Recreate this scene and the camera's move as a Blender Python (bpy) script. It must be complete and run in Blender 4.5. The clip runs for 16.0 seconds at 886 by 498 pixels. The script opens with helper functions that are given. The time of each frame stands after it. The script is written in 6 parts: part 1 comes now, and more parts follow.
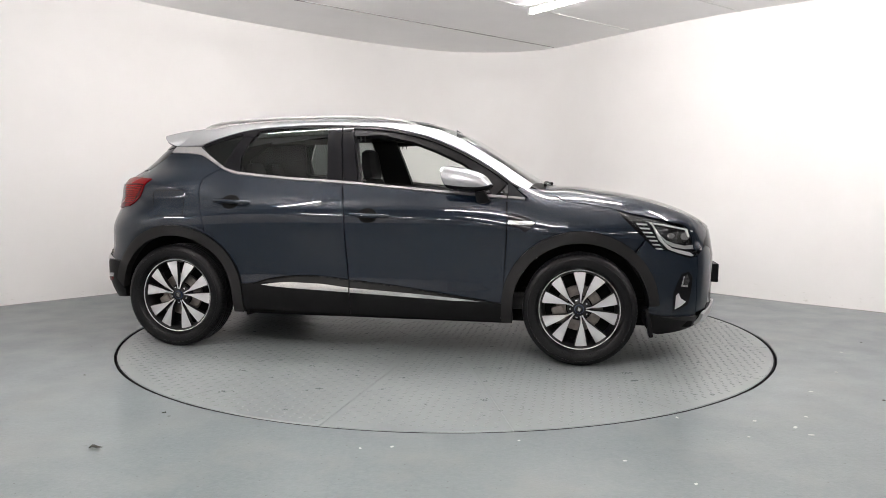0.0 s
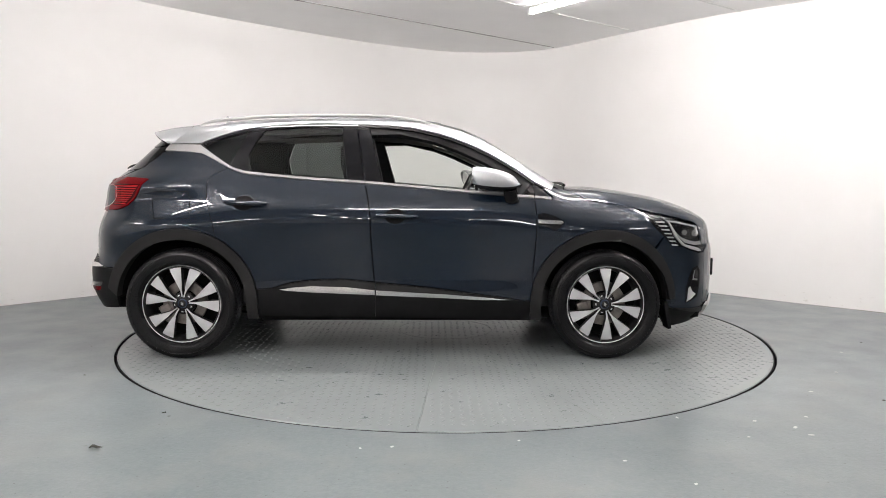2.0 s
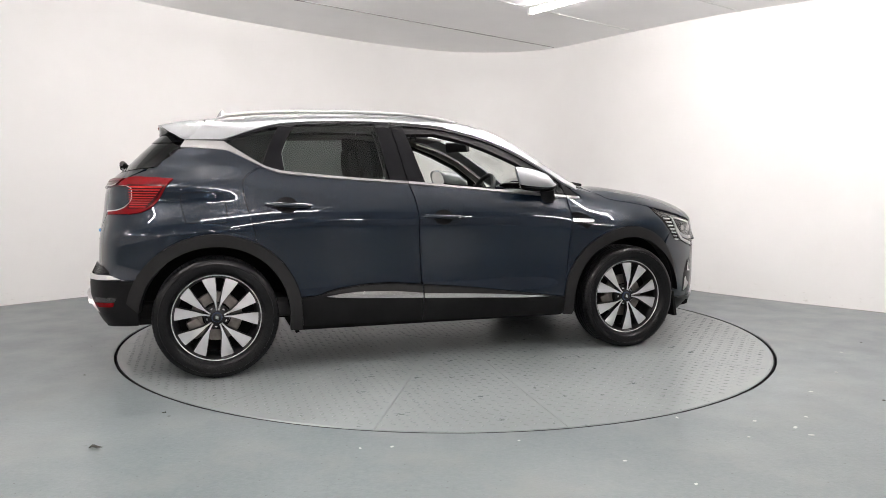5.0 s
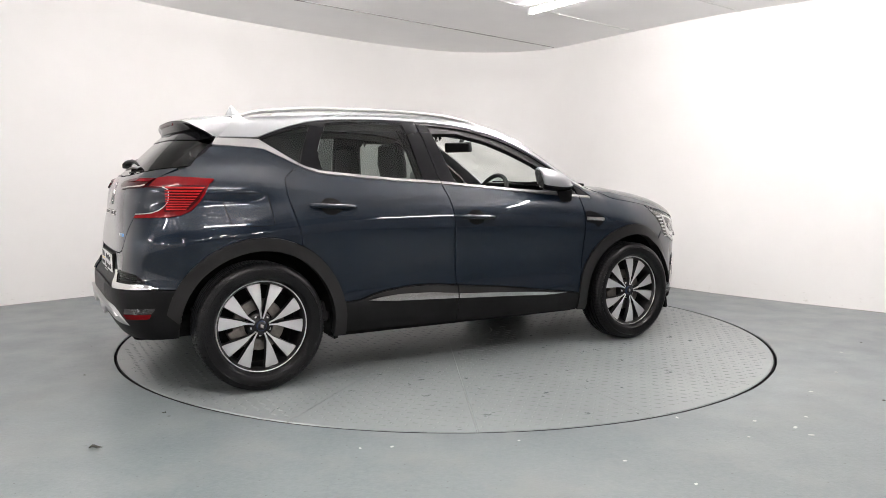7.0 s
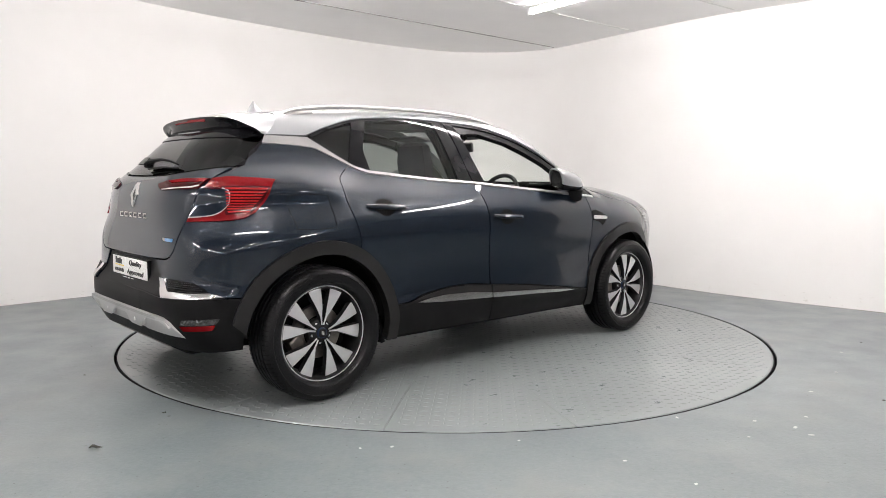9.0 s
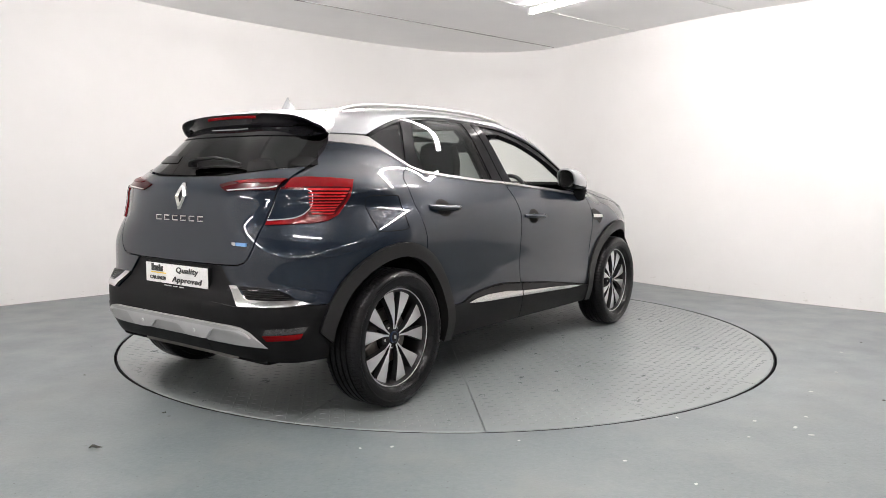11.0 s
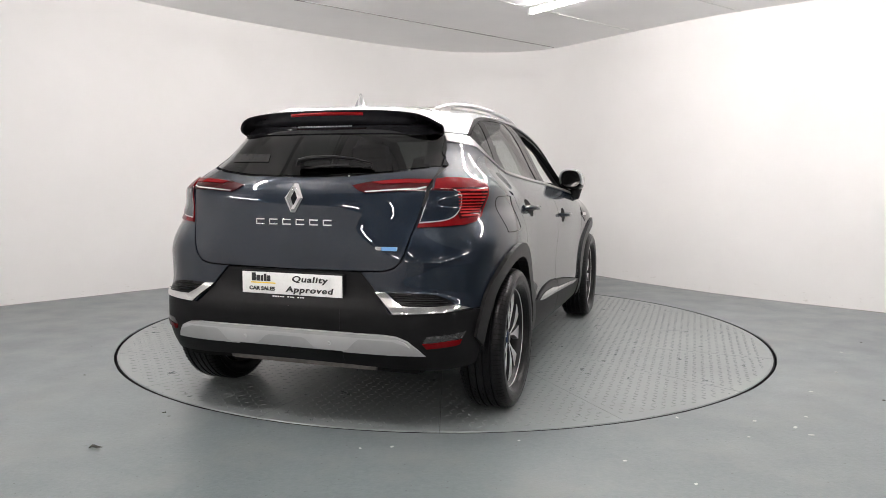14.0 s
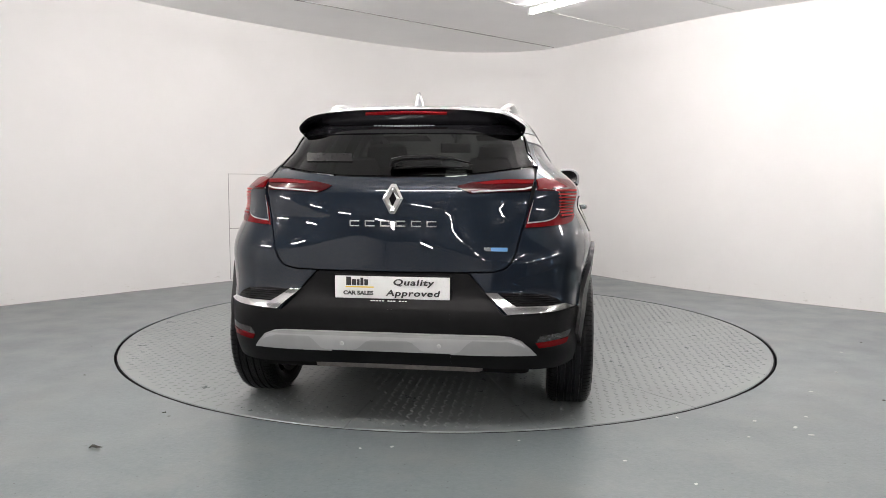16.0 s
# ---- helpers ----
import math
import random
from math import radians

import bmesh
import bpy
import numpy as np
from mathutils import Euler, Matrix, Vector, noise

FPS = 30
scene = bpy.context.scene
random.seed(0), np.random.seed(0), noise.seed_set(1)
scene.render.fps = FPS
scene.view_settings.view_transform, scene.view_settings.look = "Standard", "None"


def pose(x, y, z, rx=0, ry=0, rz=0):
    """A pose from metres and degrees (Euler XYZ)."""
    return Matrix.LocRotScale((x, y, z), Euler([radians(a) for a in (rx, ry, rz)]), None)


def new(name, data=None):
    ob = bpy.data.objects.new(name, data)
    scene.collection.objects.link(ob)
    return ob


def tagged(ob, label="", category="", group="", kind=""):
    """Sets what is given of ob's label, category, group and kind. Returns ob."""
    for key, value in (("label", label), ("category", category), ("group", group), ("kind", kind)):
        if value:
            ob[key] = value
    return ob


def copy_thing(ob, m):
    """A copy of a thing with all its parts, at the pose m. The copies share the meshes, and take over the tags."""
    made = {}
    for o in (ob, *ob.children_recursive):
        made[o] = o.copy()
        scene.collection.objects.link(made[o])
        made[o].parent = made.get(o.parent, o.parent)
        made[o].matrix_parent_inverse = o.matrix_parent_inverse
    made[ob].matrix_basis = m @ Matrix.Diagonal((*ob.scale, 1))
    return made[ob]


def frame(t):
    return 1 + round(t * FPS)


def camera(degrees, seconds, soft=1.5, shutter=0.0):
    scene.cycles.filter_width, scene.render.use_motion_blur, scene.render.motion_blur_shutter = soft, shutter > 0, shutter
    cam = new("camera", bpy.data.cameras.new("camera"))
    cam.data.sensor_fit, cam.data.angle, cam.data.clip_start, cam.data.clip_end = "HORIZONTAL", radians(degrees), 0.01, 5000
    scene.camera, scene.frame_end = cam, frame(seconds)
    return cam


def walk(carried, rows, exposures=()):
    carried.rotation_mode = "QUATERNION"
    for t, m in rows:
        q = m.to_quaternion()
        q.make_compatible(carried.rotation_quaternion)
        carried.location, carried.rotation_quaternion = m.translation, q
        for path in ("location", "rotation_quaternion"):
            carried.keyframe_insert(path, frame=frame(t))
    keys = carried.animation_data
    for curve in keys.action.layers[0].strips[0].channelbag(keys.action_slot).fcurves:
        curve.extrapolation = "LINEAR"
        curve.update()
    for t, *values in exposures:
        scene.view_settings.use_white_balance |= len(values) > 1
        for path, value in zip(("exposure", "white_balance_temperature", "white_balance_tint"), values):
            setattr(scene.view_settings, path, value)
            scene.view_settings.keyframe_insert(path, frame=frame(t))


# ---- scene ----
# camera: a phone on a stand, still
cam = camera(62.75, 16.0, soft=0.5)
EYE = pose(0, -5.391, 1.1116, 90 - 5.380, 0, 0.192) @ pose(0, 0, 0, 0, 0, 0.259)
walk(cam, [(0.0, EYE), (16.0, EYE)], [(0.0, 0.0), (4.2, 0.0), (6.3, 0.1), (9.2, 0.1), (11.3, 0.06), (13.0, -0.09), (16.0, -0.09)])

# ---- light: a dim grey world beyond the closed room ----
world = bpy.data.worlds.new("world")
world.use_nodes = True
world.node_tree.nodes["Background"].inputs[0].default_value = (0.6, 0.65, 0.7, 1)
world.node_tree.nodes["Background"].inputs[1].default_value = 0.02
scene.world = world
TUBE_POWER = 20.0
UNSEEN_POWER = 176.0


# ---- materials ----
def material(name, color, rough=0.5, metal=0.0, coat=0.0, **more):
    m = bpy.data.materials.new(name)
    m.use_nodes = True
    b = m.node_tree.nodes["Principled BSDF"]
    b.inputs["Base Color"].default_value = (*color, 1)
    b.inputs["Roughness"].default_value = rough
    b.inputs["Metallic"].default_value = metal
    b.inputs["Coat Weight"].default_value = coat
    b.inputs["Coat Roughness"].default_value = 0.02
    for key, value in more.items():
        b.inputs[key.replace("_", " ")].default_value = value
    return m


def add(m, kind, **props):
    n = m.node_tree.nodes.new(kind)
    for key, value in props.items():
        if key == "operation":
            n.operation = value
        elif key == "blend_type":
            n.blend_type = value
        elif key == "data_type":
            n.data_type = value
        elif key == "feature":
            n.feature = value
        elif key == "coloring":
            n.coloring = value
    return n


def bsdf(m):
    return m.node_tree.nodes["Principled BSDF"]


def coords(m, scale=1.0, space="Object"):
    t = add(m, "ShaderNodeTexCoord")
    if scale == 1.0:
        return t.outputs[space]
    v = add(m, "ShaderNodeMapping")
    v.inputs["Scale"].default_value = (scale, scale, scale) if isinstance(scale, (int, float)) else scale
    m.node_tree.links.new(t.outputs[space], v.inputs[0])
    return v.outputs[0]


def noise_of(m, scale, detail=4.0, rough=0.6, vec=None):
    n = add(m, "ShaderNodeTexNoise")
    n.inputs["Scale"].default_value = scale
    n.inputs["Detail"].default_value = detail
    n.inputs["Roughness"].default_value = rough
    m.node_tree.links.new(vec if vec else coords(m), n.inputs["Vector"])
    return n.outputs["Fac"]


def ramp(m, fac, stops):
    r = add(m, "ShaderNodeValToRGB")
    e = r.color_ramp.elements
    while len(e) < len(stops):
        e.new(0.5)
    for k, (p, c) in zip(e, stops):
        k.position, k.color = p, (c, c, c, 1) if isinstance(c, (int, float)) else (*c, 1)
    m.node_tree.links.new(fac, r.inputs[0])
    return r.outputs[0]


def mixed(m, fac, a, b, blend="MIX"):
    n = add(m, "ShaderNodeMix", data_type="RGBA", blend_type=blend)
    for slot, v in ((0, fac), (6, a), (7, b)):
        if isinstance(v, (int, float)):
            n.inputs[slot].default_value = v
        elif isinstance(v, tuple):
            n.inputs[slot].default_value = (*v, 1)
        else:
            m.node_tree.links.new(v, n.inputs[slot])
    return n.outputs[2]


def bumped(m, height, strength=0.2, distance=0.002, onto="Normal"):
    n = add(m, "ShaderNodeBump")
    n.inputs["Strength"].default_value = strength
    n.inputs["Distance"].default_value = distance
    m.node_tree.links.new(height, n.inputs["Height"])
    m.node_tree.links.new(n.outputs[0], bsdf(m).inputs[onto])


def feed(m, slot, out):
    m.node_tree.links.new(out, bsdf(m).inputs[slot])


def varied(name, color, rough, spread=0.25, scale=6.0, fine=120.0, metal=0.0, coat=0.0, bump=0.0, **more):
    """A surface whose colour and gloss wander at two scales."""
    m = material(name, color, rough, metal, coat, **more)
    big, small = noise_of(m, scale), noise_of(m, fine, 2.0)
    lo = tuple(c * (1 - spread) for c in color)
    hi = tuple(min(1, c * (1 + spread)) for c in color)
    feed(m, "Base Color", mixed(m, ramp(m, big, [(0.3, 0.0), (0.7, 1.0)]), lo, hi))
    feed(m, "Roughness", ramp(m, small, [(0.2, max(0.02, rough - 0.08)), (0.8, min(1, rough + 0.08))]))
    if bump:
        bumped(m, small, bump, 0.0006)
    return m


def floor_paint():
    m = material("floor_paint", (0.27, 0.32, 0.33), 0.3)
    big, mid, fine = noise_of(m, 0.7, 5.0), noise_of(m, 4.0, 3.0, 0.5), noise_of(m, 70.0, 3.0)
    col = mixed(m, ramp(m, big, [(0.35, 0.0), (0.65, 1.0)]), (0.116, 0.140, 0.147), (0.150, 0.172, 0.176))
    # brushed streaks
    brush = ramp(m, noise_of(m, 14.0, 5.0, 0.65, coords(m, (1.0, 4.5, 1.0))), [(0.40, 0.0), (0.9, 0.35)])
    col = mixed(m, brush, col, (0.178, 0.201, 0.205))
    # fine dust and pale rubbed patches
    dust = ramp(m, noise_of(m, 42.0, 4.0, 0.6), [(0.35, 0.0), (0.75, 0.55)])
    col = mixed(m, dust, col, (0.184, 0.207, 0.211))
    rubbed = ramp(m, noise_of(m, 2.6, 4.0, 0.6), [(0.48, 0.0), (0.78, 0.7)])
    col = mixed(m, rubbed, col, (0.196, 0.214, 0.214))
    # dark specks of grit and faint brown stains
    grit = ramp(m, noise_of(m, 55.0, 1.0, 0.4), [(0.745, 0.0), (0.78, 0.75)])
    col = mixed(m, grit, col, (0.055, 0.06, 0.06))
    stain = ramp(m, noise_of(m, 1.3, 5.0, 0.7), [(0.52, 0.0), (0.75, 0.45)])
    col = mixed(m, stain, col, (0.165, 0.168, 0.155))
    feed(m, "Base Color", col)
    feed(m, "Roughness", ramp(m, mid, [(0.0, 0.22), (1.0, 0.46)]))
    bumped(m, mixed(m, 0.3, fine, mid), 0.28, 0.004)
    return m


def wall_paint():
    m = material("wall_paint", (0.82, 0.81, 0.79), 0.6)
    big, fine = noise_of(m, 1.2, 4.0), noise_of(m, 160.0, 2.0)
    col = mixed(m, ramp(m, big, [(0.3, 0.0), (0.7, 1.0)]), (0.765, 0.755, 0.742), (0.80, 0.792, 0.78))
    # scuffs along the foot of the wall
    sep = add(m, "ShaderNodeSeparateXYZ")
    m.node_tree.links.new(coords(m), sep.inputs[0])
    low = ramp(m, sep.outputs[2], [(0.02, 1.0), (0.16, 0.0)])
    marks = ramp(m, noise_of(m, 9.0, 5.0, 0.75, coords(m, (1.0, 1.0, 2.5))), [(0.60, 0.0), (0.66, 0.7)])
    both = mixed(m, 1.0, low, marks, "MULTIPLY")
    col = mixed(m, both, col, (0.52, 0.50, 0.46))
    feed(m, "Base Color", col)
    bumped(m, mixed(m, 0.7, fine, noise_of(m, 7.0, 3.0)), 0.1, 0.002)
    return m


def disc_paint(name="disc_paint", wear_glint=0.55, bright=0.29):
    m = material(name, (0.27, 0.31, 0.31), 0.34)
    big, mid = noise_of(m, 1.1, 5.0), noise_of(m, 9.0, 6.0, 0.7)
    col = mixed(m, ramp(m, big, [(0.35, 0.0), (0.65, 1.0)]), (0.175, 0.195, 0.196), (0.215, 0.238, 0.236))
    # worn pale patches; stronger on the lozenges, where they paint in highlights
    worn = ramp(m, mid, [(0.40, 0.0), (0.85, wear_glint * 0.5)])
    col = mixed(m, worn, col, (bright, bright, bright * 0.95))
    feed(m, "Base Color", col)
    feed(m, "Roughness", ramp(m, mid, [(0.3, 0.26), (0.7, 0.36)]))
    bumped(m, mid, 0.1, 0.002)
    return m


def glow(name, color, power):
    m = material(name, (0.9, 0.9, 0.9), 0.4)
    bsdf(m).inputs["Emission Color"].default_value = (*color, 1)
    bsdf(m).inputs["Emission Strength"].default_value = power
    return m


def glass(name, tint, rough=0.0):
    """Thin tinted glass: clear passage times the tint, with a Fresnel gloss."""
    m = bpy.data.materials.new(name)
    m.use_nodes = True
    nt = m.node_tree
    nt.nodes.remove(nt.nodes["Principled BSDF"])
    tr, gl = nt.nodes.new("ShaderNodeBsdfTransparent"), nt.nodes.new("ShaderNodeBsdfGlossy")
    lw, mx = nt.nodes.new("ShaderNodeLayerWeight"), nt.nodes.new("ShaderNodeMixShader")
    pw, ad = nt.nodes.new("ShaderNodeMath"), nt.nodes.new("ShaderNodeMath")
    pw.operation, ad.operation = "POWER", "MULTIPLY_ADD"
    pw.inputs[1].default_value = 5.0
    ad.inputs[1].default_value, ad.inputs[2].default_value = 0.92, 0.026
    lw.inputs["Blend"].default_value = 0.5
    nt.links.new(lw.outputs["Facing"], pw.inputs[0])
    nt.links.new(pw.outputs[0], ad.inputs[0])
    tr.inputs[0].default_value = (*tint, 1)
    gl.inputs["Roughness"].default_value = rough
    gl.inputs["Color"].default_value = (0.95, 0.95, 0.95, 1)
    nt.links.new(ad.outputs[0], mx.inputs[0])
    nt.links.new(tr.outputs[0], mx.inputs[1])
    nt.links.new(gl.outputs[0], mx.inputs[2])
    nt.links.new(mx.outputs[0], nt.nodes["Material Output"].inputs[0])
    return m


def car_paint(name, color, metal, flake):
    m = material(name, color, 0.38, metal, 1.0, Specular_IOR_Level=0.08, Coat_IOR=1.5)
    cells = add(m, "ShaderNodeTexVoronoi")
    cells.inputs["Scale"].default_value = 1400.0
    m.node_tree.links.new(coords(m), cells.inputs["Vector"])
    grey = ramp(m, cells.outputs["Color"], [(0.0, 0.0), (1.0, 1.0)])
    dark = tuple(c * (1 - flake) for c in color)
    lite = tuple(min(1, c * (1 + flake)) for c in color)
    feed(m, "Base Color", mixed(m, grey, dark, lite))
    dust = noise_of(m, 3.0, 4.0)
    feed(m, "Coat Roughness", ramp(m, dust, [(0.3, 0.005), (0.7, 0.02)]))
    return m


FLOOR, WALL, DISC = floor_paint(), wall_paint(), disc_paint()
# lozenge tops lightened in colour to stand for their highlights
DISC_TOP = disc_paint("highlight_disc_lozenges", 0.9, 0.33)
HALL_WALL = varied("grey_hall_wall", (0.20, 0.20, 0.20), 0.7, 0.15, 1.5, 60.0)
HALL_ROOF = varied("grey_hall_roof", (0.25, 0.25, 0.25), 0.8, 0.2, 1.0, 60.0)
CEILING = varied("ceiling_board", (0.86, 0.855, 0.85), 0.7, 0.04, 0.8, 90.0, bump=0.1)
SEAM = varied("joint_shadow", (0.33, 0.32, 0.31), 0.8, 0.3)
TUBE = glow("fluorescent_tube", (1.0, 0.94, 0.928), TUBE_POWER)
UNSEEN_TUBE = glow("unseen_tube", (1.0, 0.94, 0.928), UNSEEN_POWER)
FITTING = varied("white_fitting", (0.75, 0.75, 0.74), 0.4, 0.05)
PAINT = car_paint("dark_blue_paint", (0.0042, 0.0088, 0.0165), 0.3, 0.2)
SILVER = car_paint("silver_paint", (0.39, 0.40, 0.41), 0.75, 0.15)
PLASTIC = varied("black_plastic", (0.0062, 0.0062, 0.0065), 0.45, 0.25, 9.0, 700.0, bump=0.25, Specular_IOR_Level=0.11)
CLAD = varied("grey_arch_plastic", (0.0105, 0.0102, 0.0102), 0.42, 0.2, 6.0, 600.0, bump=0.2, Specular_IOR_Level=0.27)
GLOSS = varied("gloss_black", (0.006, 0.006, 0.007), 0.06, 0.2, 5.0, 40.0, coat=0.0, Specular_IOR_Level=0.13)
CHROME = varied("satin_chrome", (0.72, 0.71, 0.70), 0.16, 0.05, 8.0, 60.0, metal=1.0)
BAND = varied("satin_silver_band", (0.36, 0.355, 0.35), 0.34, 0.05, 3.0, 6.0, metal=0.7)
SATIN = varied("satin_silver_plastic", (0.50, 0.495, 0.49), 0.42, 0.08, 5.0, 300.0, metal=0.6, bump=0.05)
SATIN_LIGHT = varied("light_satin_silver", (0.60, 0.595, 0.59), 0.42, 0.06, 5.0, 300.0, metal=0.5, bump=0.05)
LAMPGREY = varied("smoky_lamp_lens", (0.028, 0.028, 0.028), 0.12, 0.5, 90.0, 120.0, coat=0.6)
RUBBER = varied("tyre_rubber", (0.0045, 0.0045, 0.005), 0.30, 0.2, 7.0, 500.0, bump=0.08, Specular_IOR_Level=0.2)
MACHINED = varied("machined_alloy", (0.70, 0.70, 0.705), 0.36, 0.04, 9.0, 30.0, metal=0.75)
GUNMETAL = varied("dark_alloy", (0.016, 0.016, 0.017), 0.35, 0.15, 9.0, 160.0, metal=0.5)
STEEL = varied("brake_steel", (0.20, 0.18, 0.165), 0.4, 0.25, 30.0, 300.0, metal=0.9)
DARK = varied("dark_underside", (0.006, 0.006, 0.006), 0.8, 0.3, Specular_IOR_Level=0.1)
TRIMMING = varied("dark_cabin_trim", (0.016, 0.016, 0.017), 0.6, 0.2, 8.0, 300.0, bump=0.3)
CLOTH = varied("charcoal_seat_cloth", (0.020, 0.020, 0.022), 0.85, 0.25, 20.0, 500.0, bump=0.5)
LINER = varied("grey_headlining", (0.16, 0.155, 0.15), 0.9, 0.08, 12.0, 400.0, bump=0.3)
TINTED = glass("privacy_glass", (0.29, 0.315, 0.305))
BACKGLASS = glass("dark_tailgate_glass", (0.035, 0.039, 0.038))
CLEAR = glass("green_tinted_glass", (0.89, 0.93, 0.90))
LENS = glass("clear_lens", (0.93, 0.94, 0.94))
REDFIN = material("bright_red_fin", (0.33, 0.006, 0.008), 0.45, 0.0, 0.0, Specular_IOR_Level=0.1)
RED = material("red_lens", (0.115, 0.0018, 0.0035), 0.25, 0.0, 0.08, Specular_IOR_Level=0.1)
REDDARK = material("deep_red_lens", (0.035, 0.001, 0.002), 0.2, 0.0, 0.15, Specular_IOR_Level=0.15)
GUIDE = material("frosted_light_guide", (0.42, 0.415, 0.41), 0.35, 0.0, 0.25, Specular_IOR_Level=0.3)
WHITE = varied("white_plate", (0.80, 0.80, 0.78), 0.3, 0.03, 10.0, 100.0, coat=0.5)
BLACKINK = material("black_print", (0.02, 0.02, 0.02), 0.45)
YELLOWINK = material("yellow_print", (0.78, 0.55, 0.03), 0.45)
PALEINK = material("pale_print", (0.22, 0.225, 0.23), 0.5)
BLUE = material("blue_enamel", (0.015, 0.03, 0.075), 0.3, 0.1, 0.3)
TAGBLUE = material("pale_blue_enamel", (0.14, 0.32, 0.60), 0.3, 0.0, 0.5)
STICKER = varied("smoky_sticker", (0.006, 0.006, 0.0063), 0.3, 0.5, 60.0, 90.0, Specular_IOR_Level=0.3)
LAMPWHITE = material("white_lamp_guide", (0.62, 0.62, 0.61), 0.25, 0.0, 0.6)


# ---- mesh helpers ----
def link_mesh(name, verts, faces, mat, parent=None, label="", smooth=True):
    me = bpy.data.meshes.new(name)
    me.from_pydata([tuple(v) for v in verts], [], [tuple(f) for f in faces])
    me.materials.append(mat)
    me.update()
    if smooth:
        me.shade_smooth()
    ob = new(name, me)
    if parent:
        ob.parent = parent
    if label:
        tagged(ob, label)
    return ob


def part(name, bm, mat, parent=None, label="", smooth=False):
    me = bpy.data.meshes.new(name)
    bm.normal_update()
    bm.to_mesh(me)
    bm.free()
    me.materials.append(mat)
    if smooth:
        me.shade_smooth()
        me.set_sharp_from_angle(angle=radians(38))
    ob = new(name, me)
    if parent:
        ob.parent = parent
    if label:
        tagged(ob, label)
    return ob


def thing(name, label, category, group="", kind="", m=None):
    ob = new(name)
    ob.empty_display_size = 0.2
    if m is not None:
        ob.matrix_basis = m
    return tagged(ob, label, category, group, kind)


def box(bm, lo, hi, bevel=0.0, m=None, seg=2):
    r = bmesh.ops.create_cube(bm, size=1.0)
    vs = r["verts"]
    for v in vs:
        v.co = Vector([lo[i] + (v.co[i] + 0.5) * (hi[i] - lo[i]) for i in range(3)])
    if bevel:
        es = list({e for v in vs for e in v.link_edges})
        r = bmesh.ops.bevel(bm, geom=es, offset=bevel, segments=seg, affect="EDGES", profile=0.6)
        vs = list({v for f in r["faces"] for v in f.verts} | {v for v in vs if v.is_valid})
    if m is not None:
        bmesh.ops.transform(bm, matrix=m, verts=vs)
    return vs


def tube_along(bm, pts, radius, seg=8, cap=True, flat=1.0):
    """A round or flattened rod along points; radius may be a list."""
    pts = [Vector(p) for p in pts]
    rad = radius if isinstance(radius, (list, tuple)) else [radius] * len(pts)
    rings = []
    for i, p in enumerate(pts):
        d = (pts[min(i + 1, len(pts) - 1)] - pts[max(i - 1, 0)]).normalized()
        side = d.cross(Vector((0, 0, 1)))
        side = side.normalized() if side.length > 1e-4 else Vector((1, 0, 0))
        up = side.cross(d)
        rings.append([bm.verts.new(p + side * rad[i] * math.cos(a) + up * rad[i] * flat * math.sin(a))
                      for a in (2 * math.pi * k / seg for k in range(seg))])
    for a, b in zip(rings, rings[1:]):
        for k in range(seg):
            bm.faces.new((a[k], a[(k + 1) % seg], b[(k + 1) % seg], b[k]))
    if cap:
        bm.faces.new(rings[0][::-1])
        bm.faces.new(rings[-1])
    bmesh.ops.recalc_face_normals(bm, faces=bm.faces)


def spun(bm, profile, seg=48, axis="y", closed=False):
    """Turn a profile of (radius, along) round an axis."""
    rings = []
    for k in range(seg):
        a = 2 * math.pi * k / seg
        c, s = math.cos(a), math.sin(a)
        rings.append([bm.verts.new((r * c, h, r * s) if axis == "y" else (r * c, r * s, h)) for r, h in profile])
    n = len(profile)
    for k in range(seg):
        a, b = rings[k], rings[(k + 1) % seg]
        for j in range(n if closed else n - 1):
            i = (j + 1) % n
            bm.faces.new((a[j], a[i], b[i], b[j]))
    bmesh.ops.recalc_face_normals(bm, faces=bm.faces)


# ---- the room ----
WALL_LINE = [(-6.5, -2.0), (-3.88, 0.854), (-3.26, 1.535), (-2.36, 2.51), (-1.32, 3.43), (-0.66, 3.90), (0.07, 4.22), (0.78, 4.16),
             (1.33, 3.82), (1.83, 3.05), (2.18, 2.50), (2.66, 1.83), (3.20, 1.275), (3.76, 0.744), (4.75, -0.2)]
ROOM_BACK = -23.0


def ceiling_height(x):
    return 2.775 - 0.019 * max(-4, min(4, x))


def smooth_line(pts, steps=8):
    """A Catmull-Rom line through points of any dimension."""
    p = np.array(pts, float)
    out = []
    for i in range(len(p) - 1):
        a, b, c, d = p[max(i - 1, 0)], p[i], p[i + 1], p[min(i + 2, len(p) - 1)]
        for k in range(steps):
            t = k / steps
            out.append(0.5 * (2 * b + (c - a) * t + (2 * a - 5 * b + 4 * c - d) * t * t + (3 * b - a - 3 * c + d) * t ** 3))
    out.append(p[-1])
    return [tuple(q) for q in out]


